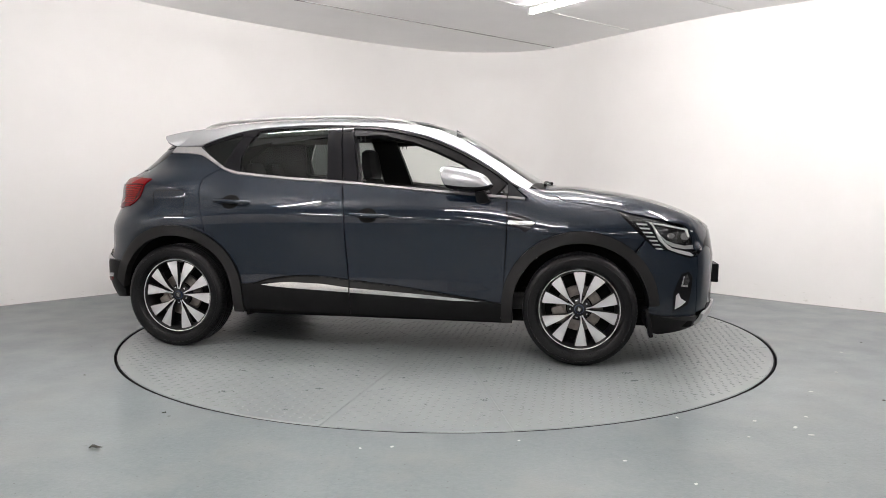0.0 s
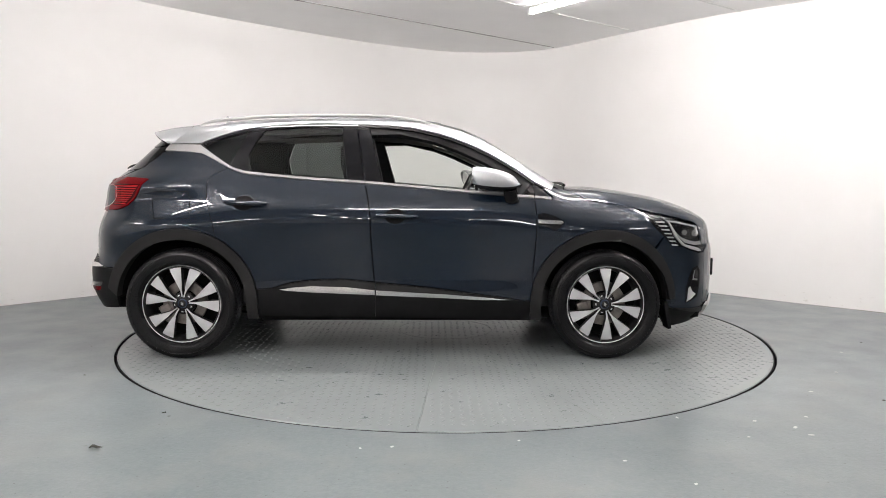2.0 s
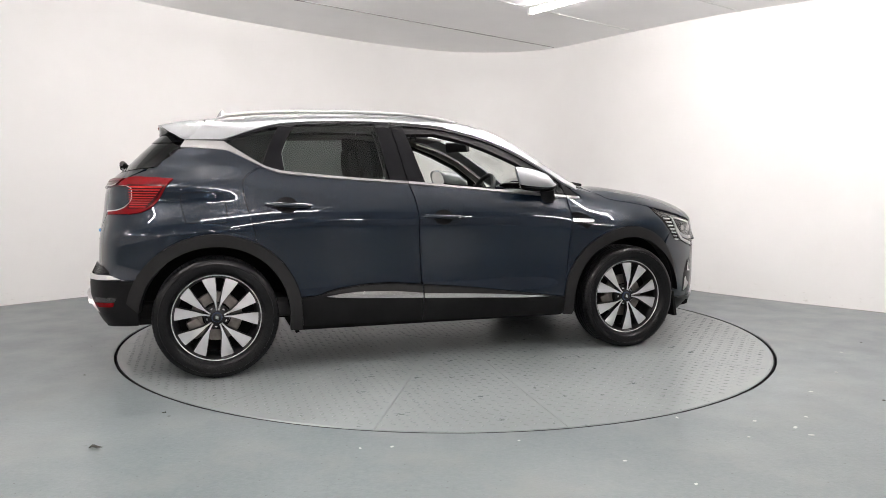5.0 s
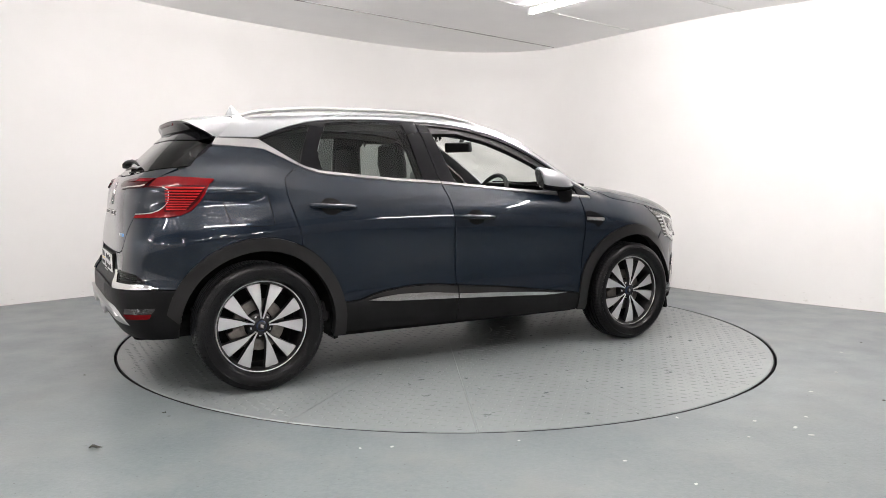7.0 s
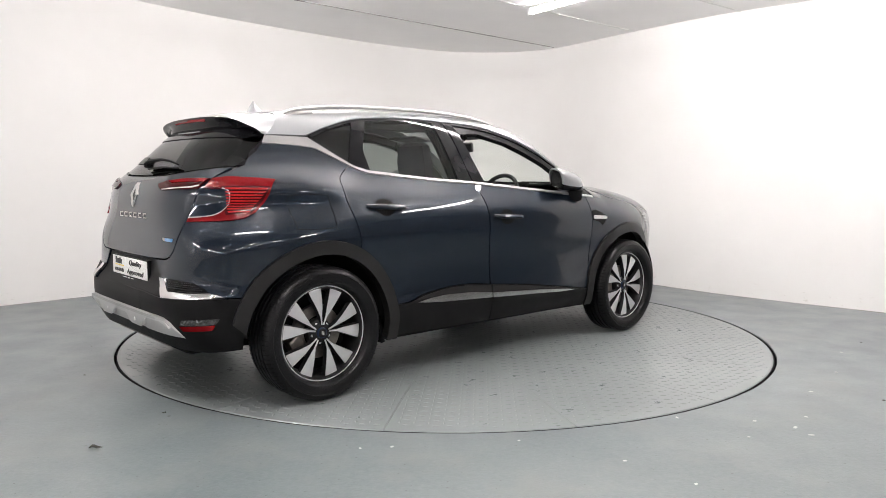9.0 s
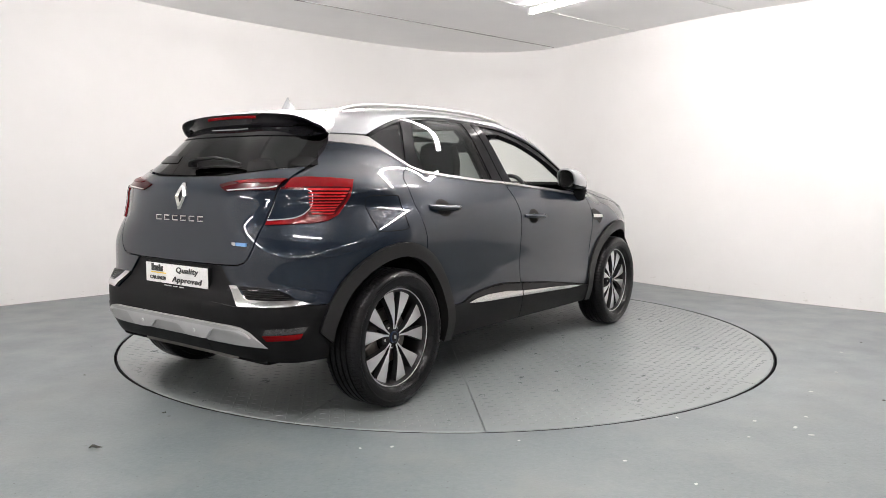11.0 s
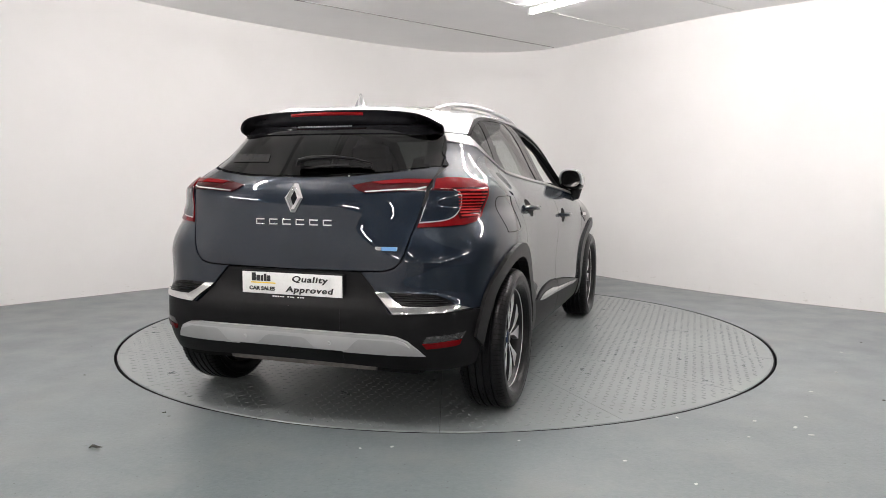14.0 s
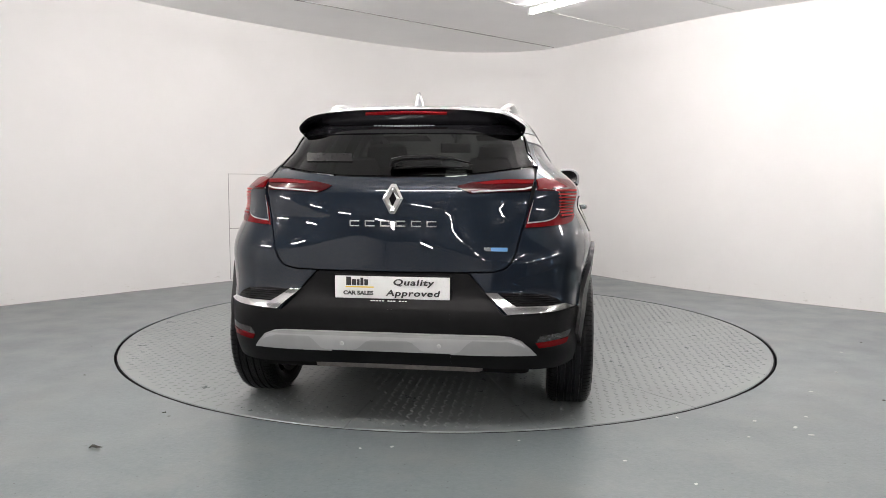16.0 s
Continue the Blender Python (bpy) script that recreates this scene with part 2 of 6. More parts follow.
def build_room():
    line = [WALL_LINE[0]] + smooth_line(WALL_LINE[1:-1], 8) + [WALL_LINE[-1]]

    def wall(name, path, label, mat=None):
        bm = bmesh.new()
        rows = []
        for i, (x, y) in enumerate(path):
            a, b = Vector(path[max(i - 1, 0)]), Vector(path[min(i + 1, len(path) - 1)])
            d = (b - a).normalized()
            n = Vector((-d.y, d.x))
            top = ceiling_height(x) + 0.3
            rows.append([bm.verts.new((x, y, -0.05)), bm.verts.new((x, y, top)),
                         bm.verts.new((x + n.x * 0.2, y + n.y * 0.2, top)), bm.verts.new((x + n.x * 0.2, y + n.y * 0.2, -0.05))])
        for a, b in zip(rows, rows[1:]):
            for k in range(4):
                bm.faces.new((a[k], b[k], b[(k + 1) % 4], a[(k + 1) % 4]))
        bm.faces.new(rows[0])
        bm.faces.new(rows[-1][::-1])
        bmesh.ops.recalc_face_normals(bm, faces=bm.faces)
        return tagged(part(name, bm, mat or WALL, smooth=True), label, "wall", kind="structure")

    wall("wall_north", line, "white painted curved studio wall with scuffed foot")
    # hall walls are unseen; white left and grey right shape the car's reflections
    wall("wall_west", [(-7.6, ROOM_BACK), (-7.6, -3.2), (-6.52, -2.02)], "plain white painted hall wall, unseen, set for reflections")
    wall("wall_east", [(4.77, -0.205), (8.0, -1.4), (8.0, ROOM_BACK)], "plain grey painted hall wall, unseen, set for reflections", HALL_WALL)
    wall("wall_south", [(8.2, ROOM_BACK), (-1.0, ROOM_BACK)], "plain grey painted hall wall, unseen, set for reflections", HALL_WALL)
    wall("wall_south_west", [(-1.0, ROOM_BACK), (-7.8, ROOM_BACK)], "plain white painted hall wall, unseen, set for reflections")
    # floor with a round pit for the turntable
    R_PIT = 2.275
    bm = bmesh.new()
    ring, outer = [], []
    for k in range(128):
        a = 2 * math.pi * k / 128
        c, s = math.cos(a), math.sin(a)
        wob = 0.003 * noise.noise((c * 4, s * 4, 0.3)) + 0.0025 * noise.noise((c * 17, s * 17, 1.3))
        ring.append(bm.verts.new(((R_PIT + wob) * c, (R_PIT + wob) * s, 0)))
        k2 = min((9.0 / abs(c) if c else 99), ((5.5 if s > 0 else 24.0) / abs(s) if abs(s) > 1e-6 else 99))
        outer.append(bm.verts.new((k2 * c, k2 * s, 0)))
    low = [bm.verts.new((v.co.x, v.co.y, -0.12)) for v in ring]
    for k in range(128):
        j = (k + 1) % 128
        bm.faces.new((ring[k], outer[k], outer[j], ring[j]))
        bm.faces.new((low[k], ring[k], ring[j], low[j]))
    base = bm.verts.new((0, 0, -0.12))
    for k in range(128):
        bm.faces.new((base, low[k], low[(k + 1) % 128]))
    bmesh.ops.recalc_face_normals(bm, faces=bm.faces)
    tagged(part("floor", bm, FLOOR), "worn blue-grey painted concrete floor", "floor", kind="structure")
    # added dark ring that paints shade into the gap round the turntable
    bm = bmesh.new()
    spun(bm, [(2.2735, -0.006), (2.2735, -0.117), (2.2725, -0.117), (2.2725, -0.012)], 96, "z", True)
    tagged(part("trim", bm, DARK), "added dark ring, painted shade of the turntable gap", "trim", kind="structure")
    # ceiling with board joints
    xs = [-9, -4, 4, 9]

    def slab(name, y0, y1, lift, mat, label):
        bm = bmesh.new()
        rows = [[bm.verts.new((x, y, ceiling_height(x) + dz + lift)) for x in xs] for y, dz in ((y0, 0), (y1, 0), (y1, 0.15), (y0, 0.15))]
        for k in range(4):
            for i in range(3):
                bm.faces.new((rows[k][i], rows[k][i + 1], rows[(k + 1) % 4][i + 1], rows[(k + 1) % 4][i]))
        bmesh.ops.recalc_face_normals(bm, faces=bm.faces)
        tagged(part(name, bm, mat), label, "ceiling", kind="structure")
    slab("ceiling", 5.5, -4.4, 0.0, CEILING, "white boarded ceiling with fine joints")
    # unseen hall roof, kept grey so the car mirrors a dark space
    slab("ceiling_hall", -4.4, -24.0, 0.02, HALL_ROOF, "grey roof of the hall, unseen, kept dark for reflections")


build_room()


def wall_hatch():
    """Two flush hatch leaves, one above the other, with fine dark gaps, set on the curved wall."""
    ob = thing("wall_hatch", "white flush two-leaf hatch in the studio wall", "hatch", kind="structure")
    line = smooth_line(WALL_LINE[1:-1], 8)
    path = [p for p in line if -2.36 <= p[0] <= -1.80]

    def sheet(name, z0, z1, out, trim, mat, label):
        bm = bmesh.new()
        rows = []
        for i, (x, y) in enumerate(path):
            a, b = Vector(path[max(i - 1, 0)]), Vector(path[min(i + 1, len(path) - 1)])
            d = (b - a).normalized()
            n = Vector((d.y, -d.x))
            q = Vector((x, y)) + (d * trim if i == 0 else -d * trim if i == len(path) - 1 else d * 0)
            rows.append([bm.verts.new((q.x + n.x * o, q.y + n.y * o, z)) for o, z in ((-0.01, z0), (out, z0), (out, z1), (-0.01, z1))])
        for a, b in zip(rows, rows[1:]):
            for k in range(4):
                bm.faces.new((a[k], b[k], b[(k + 1) % 4], a[(k + 1) % 4]))
        bm.faces.new(rows[0])
        bm.faces.new(rows[-1][::-1])
        bmesh.ops.recalc_face_normals(bm, faces=bm.faces)
        return part(name, bm, mat, ob, label)
    sheet("hatch_gap", 0.02, 1.176, 0.0020, 0.0, SEAM, "fine dark gap round the hatch")
    sheet("hatch_leaf", 0.028, 0.576, 0.0045, 0.006, WALL, "white lower hatch leaf")
    sheet("hatch_leaf", 0.584, 1.170, 0.0045, 0.006, WALL, "white upper hatch leaf")


wall_hatch()


def wall_foot():
    """An uneven dark seam where the wall meets the painted floor."""
    line = [WALL_LINE[0]] + smooth_line(WALL_LINE[1:-1], 8) + [WALL_LINE[-1]]
    bm = bmesh.new()
    tube_along(bm, [(x, y, 0.001) for x, y in line], [0.0045 + 0.003 * noise.noise((3 * x, 3 * y, 0.7)) for x, y in line], 6)
    tagged(part("trim", bm, SEAM), "uneven dark seam along the foot of the wall", "trim", kind="structure")


wall_foot()


def ceiling_joint(a, b, width, mat, label):
    bm = bmesh.new()
    d = (Vector(b) - Vector(a)).normalized()
    n = Vector((-d.y, d.x)) * width / 2
    vs = []
    for p in (a, b):
        for s in (-1, 1):
            q = Vector(p) + n * s
            for dz in (0.0, -0.006):
                vs.append(bm.verts.new((q.x, q.y, ceiling_height(q.x) + dz + 0.001)))
    for f in ((1, 3, 7, 5), (0, 1, 5, 4), (2, 6, 7, 3), (0, 2, 3, 1), (4, 5, 7, 6)):
        bm.faces.new([vs[i] for i in f])
    bmesh.ops.recalc_face_normals(bm, faces=bm.faces)
    tagged(part("trim", bm, mat), label, "trim", kind="structure")


ceiling_joint((-5.65, -1.73), (1.32, 3.74), 0.008, SEAM, "thin dark joint between ceiling boards")
ceiling_joint((-3.22, -1.37), (2.10, 2.742), 0.018, FITTING, "white cover strip over a ceiling joint")
ceiling_joint((-1.50, -1.466), (2.80, 1.70), 0.018, FITTING, "white cover strip over a ceiling joint")


# ---- ceiling lights ----
def build_light(mat):
    ob = thing("tube_light", "slim white fluorescent tube light fixed under the ceiling", "ceiling light", "ceiling tube lights")
    bm = bmesh.new()
    tube_along(bm, [(-0.74, 0, -0.042), (0.74, 0, -0.042)], 0.022, 12)
    part("tube", bm, mat, ob, "glowing white fluorescent tube", True)
    bm = bmesh.new()
    box(bm, (-0.76, -0.02, -0.018), (0.76, 0.02, 0.0), 0.004)
    part("housing", bm, FITTING, ob)
    for s in (-1, 1):
        bm = bmesh.new()
        box(bm, (s * 0.752 - 0.014, -0.023, -0.066), (s * 0.752 + 0.014, 0.023, -0.012), 0.005)
        part("end_cap", bm, FITTING, ob)
    return ob


first = build_light(TUBE)
unseen_light = build_light(UNSEEN_TUBE)
# the first is fixed to the ceiling; the others hang on short rods, out of view
# the near ones, two above the turntable, are added to brighten wall and ceiling
LIGHTS = [(1.236, 1.078, -54.6, 0.0), (2.6, -1.2, -46.0, 0.25), (-2.3, -2.5, 46.0, 0.25), (-1.0, -0.35, 0.0, 0.25), (0.9, -0.35, 0.0, 0.25), (-0.2, -3.6, 0.0, 0.3), (-5.6, -4.6, 90.0, 0.3), (5.6, -4.6, 90.0, 0.3)]
LIGHTS += [(x, y, 90.0, 0.3) for y in (-8.2, -12.0, -16.0, -20.0) for x in (-5.2, -1.8, 2.2, 5.6)]
plain = unseen_light
for i, (x, y, turn, drop) in enumerate(LIGHTS):
    m = pose(x, y, ceiling_height(x) - 0.003 - drop, 0, 0, turn)
    if i == 0:
        first.matrix_basis = m
        continue
    if i == 1:
        unseen_light.matrix_basis = m
        ob = unseen_light
    else:
        ob = copy_thing(plain, m)
    for s in (-0.5, 0.5):
        bm = bmesh.new()
        tube_along(bm, [(s, 0, -0.002), (s, 0, drop)], 0.004, 6)
        part("hanger", bm, FITTING, ob)


# ---- the turntable ----
def build_turntable():
    ob = thing("turntable", "round steel turntable with worn grey checker plate, turning in the floor", "turntable")
    R, n = 2.255, 16
    for k in range(n):
        bm = bmesh.new()
        a0, a1 = radians(-94.2 + 22.5 * k) + 0.0008, radians(-94.2 + 22.5 * (k + 1)) - 0.0008
        top, low = [], []
        for r in (0.35, R - 0.006, R):
            z = 0.0 if r < R else -0.005
            top.append([bm.verts.new((r * math.cos(a0 + (a1 - a0) * i / 8), r * math.sin(a0 + (a1 - a0) * i / 8), z)) for i in range(9)])
        low = [bm.verts.new((v.co.x, v.co.y, -0.04)) for v in top[-1]]
        inner = [bm.verts.new((v.co.x, v.co.y, -0.04)) for v in top[0]]
        for a, b in ((top[0], top[1]), (top[1], top[2]), (top[2], low), (inner, top[0])):
            for i in range(8):
                bm.faces.new((a[i], b[i], b[i + 1], a[i + 1]))
        for i in (0, 8):
            bm.faces.new((inner[i], top[0][i], top[1][i], top[2][i], low[i]))
        bmesh.ops.recalc_face_normals(bm, faces=bm.faces)
        part("plate", bm, DISC, ob)
    bm = bmesh.new()
    spun(bm, [(0.0, 0.0), (0.346, 0.0), (0.346, -0.04)], 48, "z")
    part("hub_plate", bm, DISC, ob)
    # ring added over the disc's side, so the gap reads black by colour
    bm = bmesh.new()
    spun(bm, [(2.2552, -0.0035), (2.2615, -0.0045), (2.2615, -0.04), (2.2552, -0.04)], 128, "z", True)
    part("edge_shade_ring", bm, DARK, ob, "added black ring, painted shade on the turntable edge")
    bm = bmesh.new()
    spun(bm, [(0.0, -0.06), (2.2, -0.06), (2.2, -0.1), (0.0, -0.1)], 64, "z")
    part("frame", bm, DARK, ob)
    # raised lozenges of the checker plate, in alternating turns
    verts, faces = [], []
    step = 0.048
    for i in range(-47, 48):
        for j in range(-47, 48):
            x, y = i * step, j * step
            r = math.hypot(x, y)
            if r > R - 0.05:
                continue
            near = (math.degrees(math.atan2(y, x)) + 94.2) % 22.5
            if r > 0.3 and min(near, 22.5 - near) * r * math.pi / 180 < 0.024:
                continue
            t = radians(45 if (i + j) % 2 else -45)
            c, s, b = math.cos(t), math.sin(t), len(verts)
            for u, v, h in ((-0.018, 0, 0.0003), (0, -0.0075, 0.0003), (0.018, 0, 0.0003), (0, 0.0075, 0.0003), (-0.009, 0, 0.0024), (0.009, 0, 0.0024)):
                verts.append((x + u * c - v * s, y + u * s + v * c, h))
            faces += [(b, b + 1, b + 5, b + 4), (b + 1, b + 2, b + 5), (b + 2, b + 3, b + 4, b + 5), (b + 3, b, b + 4)]
    tagged(link_mesh("checker_pattern", verts, faces, DISC_TOP, ob, "raised lozenges of worn checker plate, highlights painted in", smooth=False), kind="stuff")
    return ob


turntable = build_turntable()


# ---- the car: one smooth body surface, cut into panels ----
# car space: x forward, y to its left, z up, the middle of the wheelbase on the ground at the origin
def curve(pts):
    """A smooth function through (x, y) points (cubic Hermite)."""
    xs, ys = np.array([p[0] for p in pts], float), np.array([p[1] for p in pts], float)
    d = np.diff(ys) / np.diff(xs)
    m = np.concatenate([[d[0]], np.where(d[1:] * d[:-1] > 0, 2 * d[1:] * d[:-1] / (d[1:] + d[:-1] + 1e-12), 0), [d[-1]]])

    def f(x):
        x = np.clip(x, xs[0], xs[-1])
        i = np.clip(np.searchsorted(xs, x) - 1, 0, len(xs) - 2)
        h = xs[i + 1] - xs[i]
        t = (x - xs[i]) / h
        return ((2 * t ** 3 - 3 * t * t + 1) * ys[i] + (t ** 3 - 2 * t * t + t) * h * m[i]
                + (3 * t * t - 2 * t ** 3) * ys[i + 1] + (t ** 3 - t * t) * h * m[i + 1])
    return f


def eased(f, w):
    """The function averaged over a short window, to round its small kinks."""
    return lambda x: sum(k * f(np.asarray(x, float) + d * w) for d, k in ((-1, 0.1), (-0.5, 0.24), (0, 0.32), (0.5, 0.24), (1, 0.1)))


def ease(t):
    t = np.clip(t, 0, 1)
    return t * t * (3 - 2 * t)


half_width = curve([(0.1, 0.76), (0.2, 0.80), (0.3, 0.842), (0.4, 0.856), (0.50, 0.846), (0.60, 0.846), (0.72, 0.856), (0.84, 0.866), (0.91, 0.862),
                    (0.98, 0.838), (1.04, 0.802), (1.10, 0.758), (1.25, 0.690), (1.40, 0.636), (1.47, 0.612), (1.56, 0.58)])
rear_end = curve([(0.15, 1.84), (0.28, 1.935), (0.36, 1.98), (0.46, 2.01), (0.54, 2.012), (0.575, 2.0), (0.62, 1.968), (0.72, 1.960), (0.80, 1.953), (0.90, 1.944), (1.0, 1.935),
                  (1.06, 1.923), (1.10, 1.902), (1.14, 1.86), (1.20, 1.80), (1.30, 1.70), (1.40, 1.588), (1.47, 1.52), (1.56, 1.44)])
front_end = curve([(0.15, 2.05), (0.20, 2.10), (0.26, 2.16), (0.30, 2.172), (0.38, 2.18), (0.5, 2.185), (0.62, 2.185), (0.72, 2.17), (0.80, 2.16), (0.9, 2.19), (1.6, 2.2)])
top_line = curve([(-2.1, 1.35), (-1.78, 1.424), (-1.53, 1.458), (-1.2, 1.494), (-0.8, 1.524), (-0.4, 1.536), (0.0, 1.53), (0.2, 1.513), (0.378, 1.479), (0.542, 1.418),
                  (0.666, 1.345), (0.789, 1.266), (0.96, 1.155), (1.06, 1.095), (1.14, 1.074), (1.25, 1.074), (1.406, 1.058), (1.692, 1.012), (1.897, 0.952),
                  (2.02, 0.897), (2.10, 0.848), (2.16, 0.80), (2.21, 0.7)])
half_width, rear_end = eased(half_width, 0.05), eased(rear_end, 0.03)
XR, XF, NF, CAP, Z0 = -1.05, 0.95, 3.4, 7.0, 0.55
BOW = 0.0


def side_y(x, z):
    """Half the body's width at x, z (0 where the body ends)."""
    x, z = np.asarray(x, float), np.asarray(z, float)
    up = ease((z - 1.06) / 0.14)
    w = half_width(z)
    u = np.clip((-x - 0.95) / 0.5, 0, 1)
    v = np.clip((z - 0.97) / 0.12, 0, 1) * np.clip((1.26 - z) / 0.15, 0, 1)
    w = w + 0.062 * u * u * (3 - 2 * u) * v * v * (3 - 2 * v)
    w = w * (1 - 0.018 * np.clip((-x - 0.6) / 0.95, 0, 2) ** 2 - up * 0.034 * np.clip((-x - 0.1) / 1.1, 0, 2) ** 2)
    w = w * (1 - (0.028 + 0.03 * ease((z - 0.75) / 0.3)) * np.clip((x - 0.2) / 1.0, 0, 2) ** 2)
    NR = 5.3 - 1.5 * ease((z - 0.75) / 0.20)
    k = np.clip((z - 0.38) / 0.15, 0, 1) * np.clip((1.0 - z) / 0.2, 0, 1)
    k = k * k * (3 - 2 * k)
    w = w + k * (0.028 * np.exp(-((x + 1.42) / 0.36) ** 2) + 0.040 * np.exp(-((x - 1.30) / 0.34) ** 2))
    r = np.clip((XR - x) / (rear_end(z) + XR), 0, 1)
    f = np.clip((x - XF) / (front_end(z) - XF), 0, 1)
    w = w * (1 - r ** NR) ** (1 / NR) * (1 - f ** NF) ** (1 / NF)
    c = np.clip((z - Z0) / (top_line(x) - Z0), 0, 1)
    return w * (1 - c ** CAP) ** (1 / CAP)


def rear_x(y, z):
    y = np.abs(np.asarray(y, float))
    lo, hi = np.full(y.shape, -2.1), np.full(y.shape, -0.9)
    for _ in range(26):
        mid = (lo + hi) / 2
        big = side_y(mid, z) > y
        hi, lo = np.where(big, mid, hi), np.where(big, lo, mid)
    return (lo + hi) / 2 + BOW * y * y


def front_x(y, z):
    y = np.abs(np.asarray(y, float))
    lo, hi = np.full(y.shape, 0.9), np.full(y.shape, 2.25)
    for _ in range(26):
        mid = (lo + hi) / 2
        big = side_y(mid, z) > y
        lo, hi = np.where(big, mid, lo), np.where(big, hi, mid)
    return (lo + hi) / 2


def top_z(x, y):
    y = np.abs(np.asarray(y, float))
    lo, hi = np.full(y.shape, 0.7), np.full(y.shape, 1.56)
    for _ in range(26):
        mid = (lo + hi) / 2
        big = side_y(x, mid) > y
        lo, hi = np.where(big, mid, lo), np.where(big, hi, mid)
    return (lo + hi) / 2


def wrap_xy(a, z):
    """The body's edge at height z in the direction a (radians: 0 straight out to the side, pi/2 straight back) seen from (XR, 0)."""
    a, z = np.asarray(a, float), np.asarray(z, float)
    lo, hi = np.full(a.shape, 0.3), np.full(a.shape, 1.4)
    c, s = np.cos(a), np.sin(a)
    for _ in range(26):
        mid = (lo + hi) / 2
        inside = side_y(XR - mid * s, z) > mid * c
        lo, hi = np.where(inside, mid, lo), np.where(inside, hi, mid)
    r = (lo + hi) / 2
    y = r * c
    return XR - r * s + BOW * y * y * np.clip((a - 0.3) / 0.5, 0, 1), y


def surf(mode, p):
    a, b = p[:, 0], p[:, 1]
    if mode == "side":
        return np.stack([a, side_y(a, b), b], 1)
    if mode == "rear":
        return np.stack([rear_x(a, b), a, b], 1)
    if mode == "front":
        return np.stack([front_x(a, b), a, b], 1)
    if mode == "top":
        return np.stack([a, b, top_z(a, b)], 1)
    x, y = wrap_xy(a, b)
    return np.stack([x, y, b], 1)


def ws(x, z):
    """A point of the side in the wrapped space of the rear corner."""
    return (math.atan2(XR - x, float(side_y(x, z))), z)


def wr(y, z):
    """A point of the rear in the wrapped space of the rear corner."""
    x = float(rear_x(np.array([y]), np.array([z]))[0]) - BOW * y * y
    return (math.atan2(XR - x, y), z)


def resample(poly, step):
    out = []
    n = len(poly)
    for i in range(n):
        a, b = np.array(poly[i], float), np.array(poly[(i + 1) % n], float)
        k = max(1, int(np.hypot(*(b - a)) / step))
        out += [tuple(a + (b - a) * j / k) for j in range(k)]
    return out


def inset(poly, d):
    p = np.array(poly)
    area = np.sum(p[:, 0] * np.roll(p[:, 1], -1) - np.roll(p[:, 0], -1) * p[:, 1])
    if area < 0:
        p = p[::-1]
    e = np.roll(p, -1, 0) - p
    e /= np.linalg.norm(e, axis=1)[:, None] + 1e-12
    n = np.stack([-e[:, 1], e[:, 0]], 1)
    m = n + np.roll(n, 1, 0)
    m /= np.maximum(np.linalg.norm(m, axis=1)[:, None] ** 2 / 2, 0.5)
    return [tuple(q) for q in p + m * d]


def clip_half(poly, axis, v, keep):
    out = []
    for i in range(len(poly)):
        a, b = poly[i - 1], poly[i]
        ia, ib = (a[axis] - v) * keep >= 0, (b[axis] - v) * keep >= 0
        if ia != ib:
            t = (v - a[axis]) / (b[axis] - a[axis])
            q = [a[0] + (b[0] - a[0]) * t, a[1] + (b[1] - a[1]) * t]
            q[axis] = v
            out.append(tuple(q))
        if ib:
            out.append(b)
    return out


